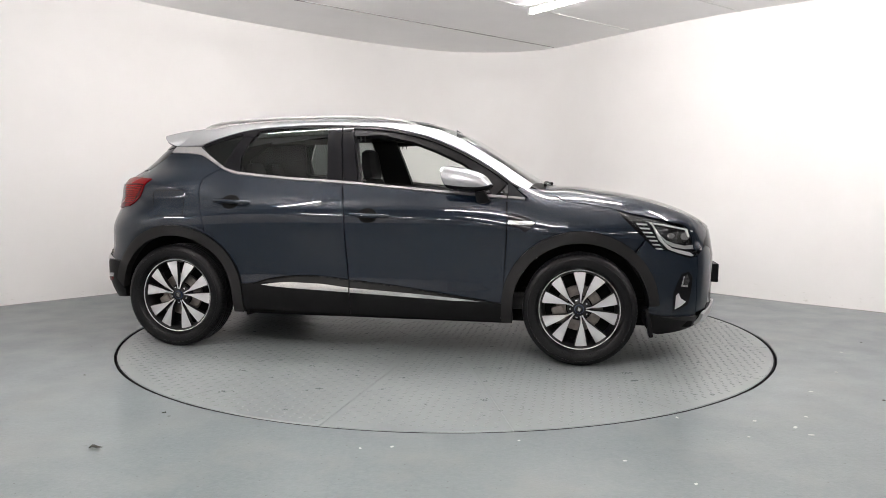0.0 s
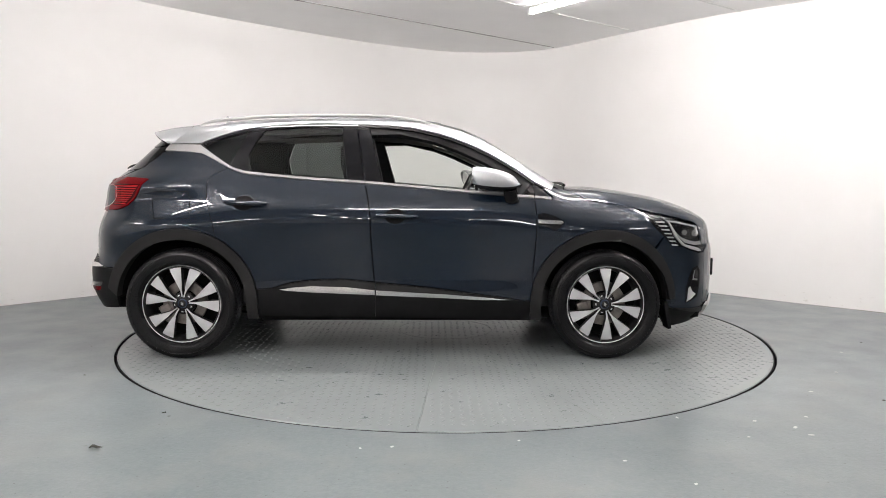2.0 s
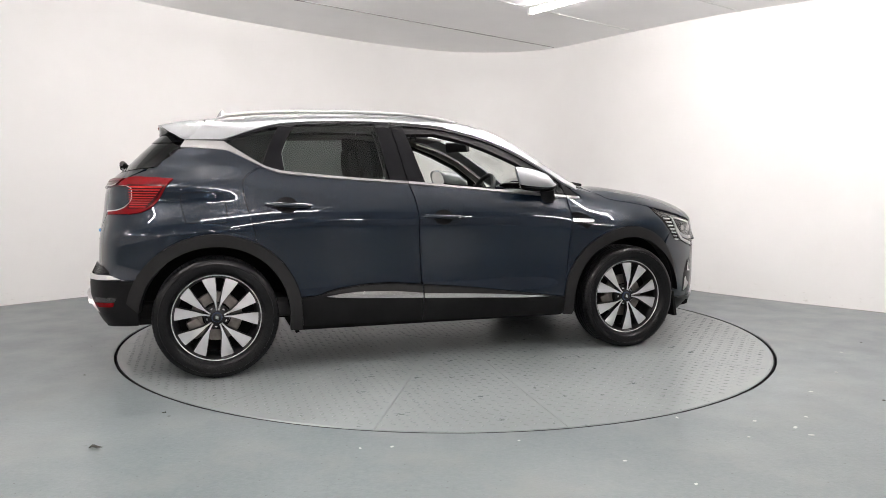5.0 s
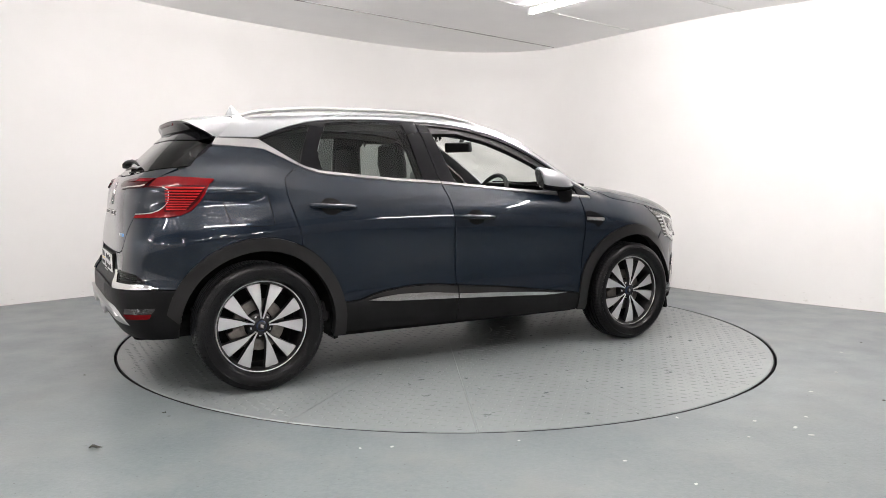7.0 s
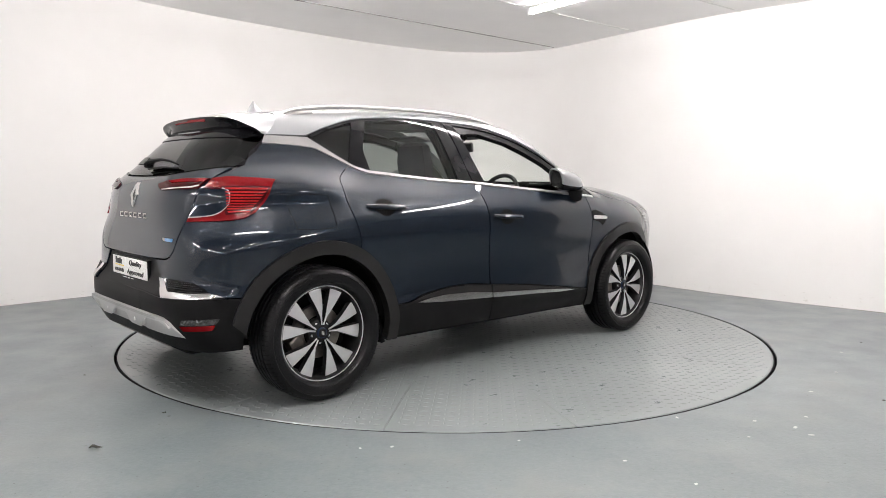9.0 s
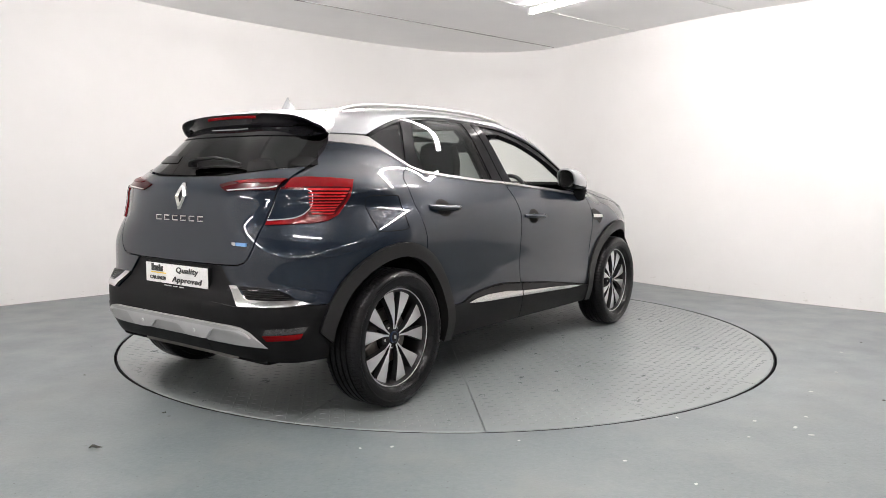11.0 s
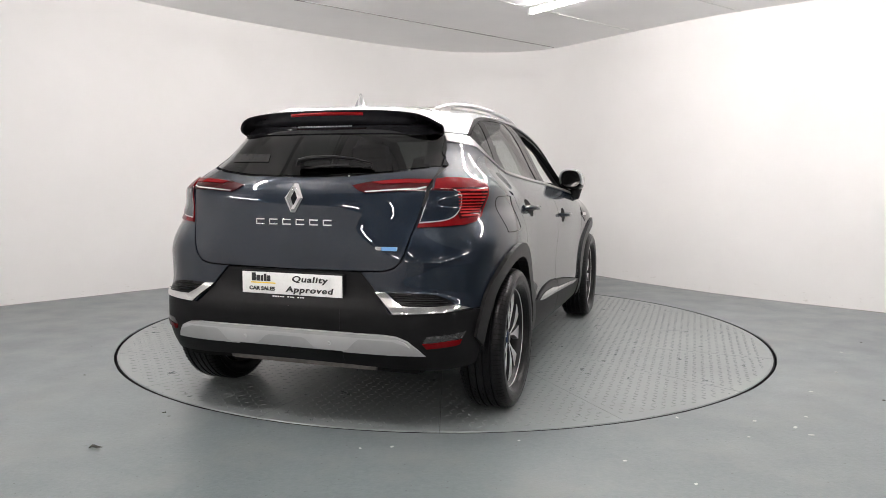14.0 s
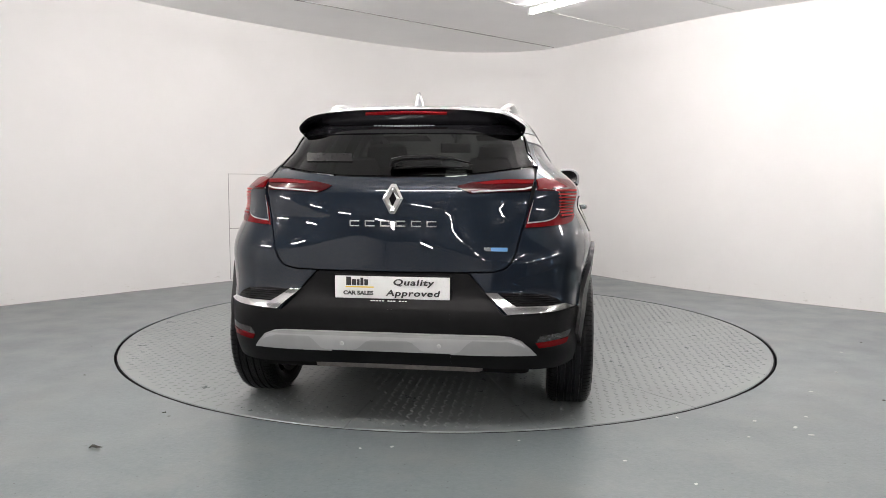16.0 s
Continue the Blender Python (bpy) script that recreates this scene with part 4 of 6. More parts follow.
        patch("projector_lens", arc(1.855, 0.785, 0.017, 0, 345, 23, 1.35), "side", CHROME, hl, s, off=-0.003, thick=0.008, step=0.02, label="bright projector lens")
        patch("lamp_divider", [(1.942, 0.826), (1.955, 0.824), (1.972, 0.780), (1.969, 0.772), (1.960, 0.776)], "side", LAMPWHITE, hl, s, off=-0.001, thick=0.006, step=0.022, label="white upright light bar")
        for k in range(7):
            u = k / 6
            x0, x1, z = 1.645 + 0.116 * u, 1.706 + 0.098 * u, 0.862 - 0.150 * u
            patch("lamp_fin", [(x0, z), (x1, z - 0.003), (x1 + 0.006, z - 0.012), (x0 + 0.010, z - 0.009)], "side", SATIN_LIGHT, hl, s, off=-0.003, thick=0.006, step=0.03, label="thin bright lamp fin")
        vent = patch("fog_recess", [(1.878, 0.42), (1.90, 0.49), (1.93, 0.548), (1.972, 0.562), (2.0, 0.525), (1.992, 0.44), (1.975, 0.36), (1.93, 0.337), (1.882, 0.325)], "side", GLOSS, car, s, off=0.002, thick=0.004, step=0.024, label="black recess of the fog lamp")
        patch("fog_lamp", [(1.936, 0.534), (1.962, 0.546), (1.978, 0.51), (1.966, 0.466), (1.922, 0.470)], "side", LAMPGREY, vent, s, off=0.005, thick=0.004, step=0.024, label="smoky fog lamp")
        patch("fog_trim", [(1.923, 0.474), (1.936, 0.534), (1.944, 0.537), (1.934, 0.483), (1.966, 0.478), (1.966, 0.466)], "side", CHROME, vent, s, off=0.008, thick=0.006, step=0.024, label="chrome fog lamp trim")
        patch("fog_reflector", [(1.896, 0.418), (1.91, 0.432), (1.925, 0.400), (1.958, 0.378), (1.925, 0.352), (1.890, 0.335)], "side", SATIN_LIGHT, vent, s, off=0.006, thick=0.006, step=0.024, label="bright lower fog lamp reflector")
        # side vent badge on the wing
        patch("wing_vent", [(0.885, 0.905), (0.93, 0.912), (1.0, 0.89), (1.052, 0.855), (1.02, 0.825), (0.99, 0.80), (0.955, 0.825), (0.887, 0.84)], "side", GLOSS, car, s, off=0.003, thick=0.004, step=0.022, label="gloss black wing ornament")
        patch("wing_chrome", [(0.888, 0.872), (1.03, 0.864), (1.045, 0.855), (1.03, 0.842), (0.888, 0.849)], "side", CHROME, car, s, off=0.009, thick=0.008, step=0.022, label="chrome bar on the front wing")
    nose = [(-0.545, 0.795), (-0.56, 0.66), (-0.5, 0.36), (0.5, 0.36), (0.56, 0.66), (0.545, 0.795), (0.5, 0.825), (0.2, 0.835), (-0.2, 0.835), (-0.5, 0.825)]
    patch("grille", nose, "front", GLOSS, car, 0, off=-0.004, thick=0.02, step=0.05, label="gloss black front grille")
    for s in (-1, 1):
        edge = [(s * (float(side_y(2.03, z)) - 0.002), z) for z in (0.30, 0.35, 0.42, 0.50, 0.58, 0.655)]
        patch("bumper_front_corner", edge + [(s * 0.50, 0.715), (s * 0.42, 0.69), (s * 0.38, 0.60), (s * 0.42, 0.42), (s * 0.40, 0.33)], "front", PAINT, car, 0, off=0.0, thick=0.02, step=0.03, label="dark blue front bumper corner")
        patch("lip_tip", [(s * y, z) for y, z in ((0.50, 0.285), (0.36, 0.345), (0.26, 0.345), (0.26, 0.225), (0.47, 0.215))], "front", SATIN_LIGHT, car, 0, off=0.016, thick=0.02, step=0.03, label="satin silver tip of the front lip")
    patch("bumper_front", [(-0.46, 0.345), (0.46, 0.345), (0.47, 0.19), (0.3, 0.18), (-0.3, 0.18), (-0.47, 0.19)], "front", PLASTIC, car, 0, off=0.004, thick=0.02, step=0.05, label="black lower front bumper")
    bm = bmesh.new()
    box(bm, (2.17, -0.265, 0.455), (2.212, 0.265, 0.575), 0.006)
    part("front_plate_holder", bm, PLASTIC, car, "black front plate holder")


roof_and_ends()


# ---- the car's tail ----
def mirrored(half):
    """A closed outline from its half with y >= 0, listed from the middle round to the middle."""
    return half + [(-y, z) for y, z in half[::-1] if y > 1e-6]


def tail():
    top = [(0.0, 1.124), (0.26, 1.129), (0.42, 1.146), (0.55, 1.166), (0.60, 1.172)]
    down = [(0.603, 1.113), (0.581, 0.995), (0.548, 0.876), (0.528, 0.80), (0.512, 0.765), (0.485, 0.738), (0.44, 0.724), (0.3, 0.719), (0.0, 0.716)]
    gate = patch("tailgate", mirrored(top + down), "rear", PAINT, car, 0, gap=0.003, step=0.03, label="dark blue tailgate")
    pane = [(0.0, 1.130), (0.26, 1.135), (0.42, 1.152), (0.55, 1.172), (0.597, 1.178), (0.575, 1.25), (0.548, 1.32), (0.522, 1.375), (0.4, 1.402), (0.0, 1.408)]
    patch("rear_window", mirrored(pane), "rear", BACKGLASS, gate, 0, off=-0.003, thick=0.004, gap=0.001, label="dark tinted rear window")
    head = [(0.0, 1.405), (0.4, 1.399), (0.515, 1.373), (0.535, 1.335), (0.50, 1.322), (0.3, 1.326), (0.0, 1.328)]
    patch("window_border", mirrored(head), "rear", GLOSS, gate, 0, off=0.001, thick=0.004, step=0.025, label="black painted top of the rear window")
    patch("window_sticker", [(0.455, 1.236), (0.222, 1.231), (0.210, 1.193), (0.440, 1.195)], "rear", STICKER, gate, 0, off=0.0005, thick=0.0, step=0.03, label="faint smoky sticker on the rear window")
    for s in (-1, 1):
        band = [(s * y, z) for y, z in [(0.594, 1.181), (0.572, 1.25), (0.545, 1.32), (0.515, 1.37), (0.47, 1.37), (0.505, 1.30), (0.52, 1.24), (0.53, 1.19)]]
        patch("window_border", band, "rear", GLOSS, gate, 0, off=-0.008, thick=0.004, step=0.025, label="black painted border of the rear window")
        trim = [ws(-1.463, 1.334), ws(-1.52, 1.283), ws(-1.565, 1.247), wr(0.618, 1.18), wr(0.600, 1.180), wr(0.578, 1.25), wr(0.55, 1.325), wr(0.52, 1.375), ws(-1.42, 1.39)]
        patch("pillar_trim", trim, "wrap", GLOSS, gate, s, off=0.001, thick=0.014, step=0.024, gap=0.001, label="gloss black rear pillar trim")
        # outer lamp
        lamp = [ws(-1.528, 1.109), ws(-1.552, 1.088), ws(-1.580, 1.038), ws(-1.608, 0.992), ws(-1.65, 0.95), ws(-1.70, 0.926), wr(0.737, 0.916), wr(0.60, 0.908), wr(0.566, 0.907), wr(0.585, 0.985), wr(0.609, 1.113), wr(0.645, 1.120), ws(-1.70, 1.120), ws(-1.62, 1.116)]
        tl = patch("tail_light", lamp, "wrap", RED, car, s, off=0.008, thick=0.02, step=0.02, gap=0.001, label="red tail lamp with dark fins")
        core = [wr(0.606, 1.072)] + smooth_line([wr(0.66, 1.070), wr(0.695, 1.066), wr(0.710, 1.052), wr(0.713, 1.02), wr(0.709, 0.985), wr(0.697, 0.954), wr(0.668, 0.936), wr(0.62, 0.929)], 4) + [wr(0.573, 0.925), wr(0.585, 0.985)]
        patch("light_guide", core, "wrap", GUIDE, tl, s, off=0.0105, thick=0.003, step=0.02, label="frosted grey light guide")
        core = [wr(0.602, 1.066)] + smooth_line([wr(0.660, 1.066), wr(0.692, 1.0625), wr(0.7075, 1.050), wr(0.7106, 1.02), wr(0.7066, 0.986), wr(0.6945, 0.957), wr(0.6665, 0.940), wr(0.62, 0.9335)], 4) + [wr(0.576, 0.931), wr(0.589, 0.99)]
        patch("lamp_panel", core, "wrap", PAINT, tl, s, off=0.0125, thick=0.003, step=0.02, label="dark panel inside the lamp")
        bar = [wr(0.608, 1.071), wr(0.685, 1.067), wr(0.683, 1.061), wr(0.607, 1.064)]
        patch("lamp_bar", bar, "wrap", REDDARK, tl, s, off=0.0135, thick=0.003, step=0.02, label="dark bar inside the lamp")
        dark = [ws(-1.572, 1.074), ws(-1.64, 1.076), ws(-1.765, 1.076), ws(-1.772, 1.0), ws(-1.765, 0.942), ws(-1.665, 0.952), ws(-1.61, 1.008)]
        patch("lamp_field", dark, "wrap", REDDARK, tl, s, off=0.0095, thick=0.002, step=0.02, label="deep red ribbed lamp field")
        for k in range(9):
            z = 1.067 - 0.0136 * k
            x1 = -1.583 - 0.0105 * k
            fin = [ws(x1, z), ws(x1 - 0.03, z), ws(-1.755, z), ws(-1.755, z - 0.0058), ws(x1 - 0.03, z - 0.0058), ws(x1 - 0.006, z - 0.0058)]
            patch("lamp_fin", fin, "wrap", REDFIN, tl, s, off=0.0135, thick=0.005, step=0.03, label="red lamp fin")
        # inner lamp on the tailgate
        inner = [(0.600, 1.112), (0.50, 1.113), (0.447, 1.110), (0.34, 1.098), (0.276, 1.084), (0.30, 1.068), (0.339, 1.053), (0.45, 1.060), (0.588, 1.064)]
        il = patch("tail_light", [(s * y, z) for y, z in inner], "rear", REDDARK, gate, 0, off=0.007, thick=0.012, step=0.02, label="slim dark red lamp on the tailgate")
        patch("lamp_bar", [(s * y, z) for y, z in [(0.598, 1.109), (0.50, 1.109), (0.447, 1.106), (0.36, 1.097), (0.40, 1.090), (0.50, 1.094), (0.594, 1.094)]], "rear", RED, il, 0, off=0.0095, thick=0.003, step=0.02, label="red upper field of the lamp")
        patch("light_guide", [(s * y, z) for y, z in [(0.335, 1.0600), (0.345, 1.0565), (0.45, 1.0635), (0.56, 1.0685), (0.588, 1.0755), (0.588, 1.0805), (0.555, 1.0735), (0.45, 1.0680)]], "rear", GUIDE, il, 0, off=0.0095, thick=0.003, step=0.02, label="frosted grey light guide")
        # bumper corner, its bright trim and ribbed vent
        chrome = [wr(0.405, 0.634), wr(0.455, 0.634), wr(0.50, 0.598), wr(0.535, 0.578), wr(0.66, 0.578), wr(0.735, 0.583), wr(0.775, 0.566), wr(0.70, 0.556), wr(0.50, 0.549)]
        patch("bumper_trim", chrome, "wrap", CHROME, car, s, off=0.010, thick=0.014, step=0.02, label="bright silver bumper corner trim")
        vent = [wr(0.462, 0.634), wr(0.56, 0.636), wr(0.66, 0.628), wr(0.71, 0.605), wr(0.73, 0.586), wr(0.66, 0.581), wr(0.537, 0.581), wr(0.503, 0.601)]
        vp = patch("bumper_vent", vent, "wrap", GLOSS, car, s, off=0.001, thick=0.004, step=0.02, label="black ribbed bumper vent")
        for k in range(5):
            z, y0, y1 = 0.628 - 0.0095 * k, 0.478 + 0.012 * k, 0.655 + 0.017 * k
            patch("vent_rib", [wr(y0, z), wr(y1, z - 0.002), wr(y1, z - 0.005), wr(y0, z - 0.004)], "wrap", PLASTIC, vp, s, off=0.007, thick=0.006, step=0.04)
        # lower bumper
        low = [wr(0.0, 0.56), wr(0.3, 0.557), wr(0.49, 0.546), wr(0.74, 0.5575), ws(-1.80, 0.557)] + [ws(x, z) for x, z in arc(-WHEEL_X, WHEEL_Z, ARCH_OUT, 153, 167)] + [ws(x, z) for x, z in arc(-WHEEL_X, WHEEL_Z, ARCH_IN + 0.006, 170, 184)]
        low += [ws(-1.80, 0.303), wr(0.70, 0.298), wr(0.6, 0.30), wr(0.3, 0.31), wr(0.0, 0.312)]
        patch("rear_bumper", low, "wrap", PLASTIC, car, s, off=0.003, thick=0.02, step=0.026, label="black lower rear bumper")
        refl = [(0.618, 0.426), (0.755, 0.437), (0.748, 0.416), (0.735, 0.411), (0.632, 0.404)]
        patch("reflector", [wr(y, z) for y, z in refl], "wrap", RED, car, s, off=0.008, thick=0.006, step=0.02, label="red rear reflector")
        fog = [(0.636, 0.457), (0.70, 0.460), (0.768, 0.468), (0.757, 0.440), (0.62, 0.429)]
        patch("reversing_lamp", [wr(y, z) for y, z in fog], "wrap", LAMPGREY, car, s, off=0.006, thick=0.006, step=0.02, label="clear grey reversing lamp")
    # panel round the plate, skid plate
    patch("plate_panel", mirrored([(0.0, 0.713), (0.332, 0.715), (0.412, 0.628), (0.487, 0.546), (0.3, 0.554), (0.0, 0.557)]), "rear", PLASTIC, car, 0, off=-0.008, thick=0.02, step=0.03, label="black plastic panel round the plate")
    skid = [(0.0, 0.463), (0.25, 0.463), (0.46, 0.462), (0.515, 0.456), (0.56, 0.438), (0.60, 0.400), (0.625, 0.37), (0.64, 0.345), (0.5, 0.338), (0.25, 0.340), (0.0, 0.340)]
    sk = patch("skid_plate", mirrored(skid), "rear", SATIN, car, 0, off=0.010, thick=0.02, step=0.028, bulge=lambda p: 0.22 * (p[:, 1] - 0.40), label="satin silver rear skid plate")
    rim = [(0.0, 0.460), (0.46, 0.459), (0.512, 0.453), (0.55, 0.437), (0.57, 0.418), (0.545, 0.428), (0.50, 0.441), (0.355, 0.442), (0.335, 0.43), (0.30, 0.399), (0.28, 0.393), (0.16, 0.394), (0.14, 0.399), (0.10, 0.428), (0.08, 0.434), (0.0, 0.434)]
    # lighter silver here paints in the light that the raised band catches
    patch("skid_relief", mirrored(rim), "rear", SATIN_LIGHT, sk, 0, off=0.026, thick=0.016, step=0.014, bulge=lambda p: -0.20 * (p[:, 1] - 0.42), label="raised band of the skid plate, painted lighter as if lit")
    patch("bumper_middle", mirrored([(0.0, 0.5585), (0.26, 0.5565), (0.26, 0.314), (0.0, 0.3135)]), "rear", PLASTIC, car, 0, off=0.0042, thick=0.001, step=0.03, label="black lower rear bumper middle")
    for y in (0.205, -0.215):
        x = float(rear_x(np.array([y]), np.array([0.415]))[0])
        bm = bmesh.new()
        bmesh.ops.create_cone(bm, cap_ends=True, segments=16, radius1=0.009, radius2=0.008, depth=0.006, matrix=pose(x - 0.0290, y, 0.412, 0, -90, 0))
        part("parking_sensor", bm, SATIN_LIGHT, sk, "round parking sensor")
    return gate


GATE = tail()


def spoiler():
    def on_top(x, y):
        return (x, y, float(top_z(np.array([x]), np.array([y]))[0]) + 0.001)

    def on_side(x, z):
        return (x, float(side_y(x, z)) + 0.002, z)
    lead = smooth_line([on_top(-1.428, 0.0), on_top(-1.420, 0.2), on_top(-1.394, 0.31), on_side(-1.358, 1.458), on_side(-1.364, 1.432), on_side(-1.392, 1.40), on_side(-1.425, 1.368), on_side(-1.460, 1.338)], 4)
    trail = smooth_line([(-1.632, 0.0, 1.441), (-1.628, 0.2, 1.439), (-1.615, 0.34, 1.432), (-1.602, 0.43, 1.422), (-1.585, 0.485, 1.408), (-1.556, 0.525, 1.387), (-1.515, 0.555, 1.363), (-1.472, float(side_y(-1.472, 1.337)) + 0.003, 1.337)], 4)
    n, k = len(lead), 8
    verts, faces = [], []
    for s in (1, -1):
        base = len(verts)
        for i in range(n):
            a, b = Vector(lead[i]), Vector(trail[i])
            for j in range(k + 1):
                t = j / k
                p = a.lerp(b, t) + Vector((0, 0, 0.010 * math.sin(math.pi * t) * (1 - i / n)))
                verts.append((p.x, s * p.y, p.z))
        for i in range(n - 1):
            for j in range(k):
                q = [base + i * (k + 1) + j, base + i * (k + 1) + j + 1, base + (i + 1) * (k + 1) + j + 1, base + (i + 1) * (k + 1) + j]
                faces.append(q if s < 0 else q[::-1])
    sp = link_mesh("spoiler", verts, faces, SILVER, GATE, "silver roof spoiler")
    # dark underside down to the window
    verts, faces = [], []
    for s in (1, -1):
        base = len(verts)
        for i in range(n):
            b = Vector(trail[i])
            e = i / (n - 1)
            z = 1.372 + (b.z - 0.012 - 1.372) * max(0.0, (e - 0.55) / 0.45) ** 1.5
            y = min(b.y * (0.96 + 0.03 * e), float(side_y(-1.45, z)) - 0.004)
            c = Vector((float(rear_x(np.array([y]), np.array([z]))[0]) - 0.010 * (1 - e), y, z))
            d = Vector((min(b.x + 0.022, c.x), b.y * 0.99, b.z - 0.020))
            for p in (b + Vector((0.0, 0, -0.001)), b + Vector((0.004, 0, -0.010)), d, d.lerp(c, 0.5) + Vector((0.004, 0, 0.0)), c, c + Vector((0.05, 0, 0.0))):
                verts.append((p.x, s * p.y, p.z))
        for i in range(n - 1):
            for j in range(5):
                q = [base + i * 6 + j, base + i * 6 + j + 1, base + (i + 1) * 6 + j + 1, base + (i + 1) * 6 + j]
                faces.append(q if s < 0 else q[::-1])
    link_mesh("spoiler_underside", verts, faces, GLOSS, sp, "gloss black underside of the spoiler")
    bm = bmesh.new()
    tube_along(bm, [(-1.625 + 0.15 * y * y, y, 1.4245 - 0.1 * y * y) for y in (-0.192, -0.1, 0.0, 0.1, 0.192)], 0.0095, 8)
    part("brake_light", bm, RED, sp, "red high-level brake lamp", True)
    # an unreadable line of small pale print
    bm = bmesh.new()
    x = -0.045
    for k in range(15):
        w = (0.016, 0.012, 0.013)[k % 3]
        y = 0.145 - 0.0195 * k
        box(bm, (-1.636 + 0.04 * abs(y), y - w / 2, 1.360), (-1.622 + 0.04 * abs(y), y + w / 2, 1.3665))
    part("sticker_print", bm, PALEINK, sp, "small pale line of print")


spoiler()


def tail_details():
    # number plate: dark holder, white plate, print
    bm = bmesh.new()
    box(bm, (-1.972, -0.262, 0.577), (-1.935, 0.255, 0.704), 0.006)
    holder = part("plate_holder", bm, PLASTIC, car, "black number plate holder")
    bm = bmesh.new()
    box(bm, (-1.9765, -0.255, 0.601), (-1.970, 0.248, 0.698), 0.003)
    plate = part("plate", bm, WHITE, holder, "white printed dealer plate")

    def word(text, y, z, width, mat, ob, size=0.036, space=1.12, shear=0.16):
        c = bpy.data.curves.new("print", "FONT")
        c.body, c.size, c.extrude, c.space_character, c.shear, c.offset = text, size, 0.0012, space, shear, 0.0009
        tmp = bpy.data.objects.new("print", c)
        me = bpy.data.meshes.new_from_object(tmp)
        bpy.data.objects.remove(tmp)
        me.materials.append(mat)
        xs = [v.co.x for v in me.vertices]
        me.transform(Matrix.Diagonal((width / (max(xs) - min(xs)), 1, 1, 1)) @ Matrix.Translation((-min(xs), 0, 0)))
        # letters read from behind the car
        me.transform(Matrix(((0, 0, -1, -1.9778), (-1, 0, 0, y), (0, 1, 0, z), (0, 0, 0, 1))))
        o = new("print", me)
        o.parent = ob
        return tagged(o, "black italic lettering")
    word("Quality", -0.011, 0.662, 0.178, BLACKINK, plate)
    word("Approved", 0.024, 0.615, 0.238, BLACKINK, plate)

    def bars(rows, mat, name, label):
        bm = bmesh.new()
        for y0, y1, z0, z1 in rows:
            box(bm, (-1.9785, min(y0, y1), z0), (-1.9762, max(y0, y1), z1))
        part(name, bm, mat, plate, label)
    bars([(0.197, 0.176, 0.658, 0.694), (0.172, 0.153, 0.658, 0.684), (0.149, 0.138, 0.658, 0.684), (0.134, 0.121, 0.658, 0.691), (0.117, 0.101, 0.658, 0.684)], BLACKINK, "logo_bars", "black bars of a logo")
    bars([(0.200, 0.075, 0.648, 0.653)], YELLOWINK, "logo_line", "yellow line under a logo")
    word("CAR SALES", 0.210, 0.617, 0.132, BLACKINK, plate, 0.023, 1.0, 0.0)
    bars([(0.09 - 0.0125 * k, 0.081 - 0.0125 * k, 0.584, 0.594) for k in range(13) if k not in (5, 9)], WHITE, "holder_print", "small white print on the holder")
    # lozenge badge
    bm = bmesh.new()
    out = [(0.011, 0.066), (0.047, 0.0), (0.011, -0.066), (-0.011, -0.066), (-0.047, 0.0), (-0.011, 0.066)]
    inn = [(0.002, 0.030), (0.016, 0.0), (0.002, -0.030), (-0.002, -0.030), (-0.016, 0.0), (-0.002, 0.030)]
    def ring(pts, x):
        return [bm.verts.new((float(rear_x(np.array([y]), np.array([1.030 + z]))[0]) - x, y, 1.030 + z)) for y, z in pts]
    a, b, c, d = ring(out, -0.004), ring([(y * 0.97, z * 0.97) for y, z in out], 0.007), ring([(y * 0.75, z * 0.75) for y, z in out], 0.012), ring(inn, 0.006)
    for p, q in ((a, b), (b, c), (c, d)):
        for k in range(6):
            bm.faces.new((p[k], p[(k + 1) % 6], q[(k + 1) % 6], q[k]))
    bmesh.ops.recalc_face_normals(bm, faces=bm.faces)
    badge = part("badge", bm, CHROME, GATE, "chrome lozenge badge")
    bm = bmesh.new()
    vs = [bm.verts.new((float(rear_x(np.array([y]), np.array([1.030 + z]))[0]) - 0.0063, y, 1.030 + z)) for y, z in inn]
    bm.faces.new(vs)
    part("badge_centre", bm, GLOSS, badge, "black camera in the badge")
    # six plain bright blocks where the model name stands
    for k in range(6):
        bm = bmesh.new()
        y = 0.167 - 0.0675 * k
        x = float(rear_x(np.array([y]), np.array([0.923]))[0])
        for s0, s1, z0, z1 in ((-0.022, 0.022, 0.931, 0.937), (-0.022, 0.022, 0.910, 0.916), (0.016, 0.022, 0.916, 0.931)):
            box(bm, (x - 0.006, y + s0, z0), (x + 0.004, y + s1, z1), 0.0012, seg=1)
        part("name_block", bm, CHROME, GATE, "plain chrome name block")
    bm = bmesh.new()
    x = float(rear_x(np.array([-0.445]), np.array([0.82]))[0])
    box(bm, (x - 0.004, -0.425, 0.811), (x + 0.006, -0.396, 0.827), 0.001, seg=1)
    tag = part("model_tag", bm, CHROME, GATE, "small chrome tag")
    bm = bmesh.new()
    box(bm, (x - 0.003, -0.496, 0.811), (x + 0.008, -0.426, 0.827), 0.001, seg=1)
    part("tag_field", bm, TAGBLUE, tag, "small blue tag")
    # wiper
    def off_glass(y, z, d):
        return (float(rear_x(np.array([y]), np.array([z]))[0]) - d * 0.8, y, z + d * 0.5)
    bm = bmesh.new()
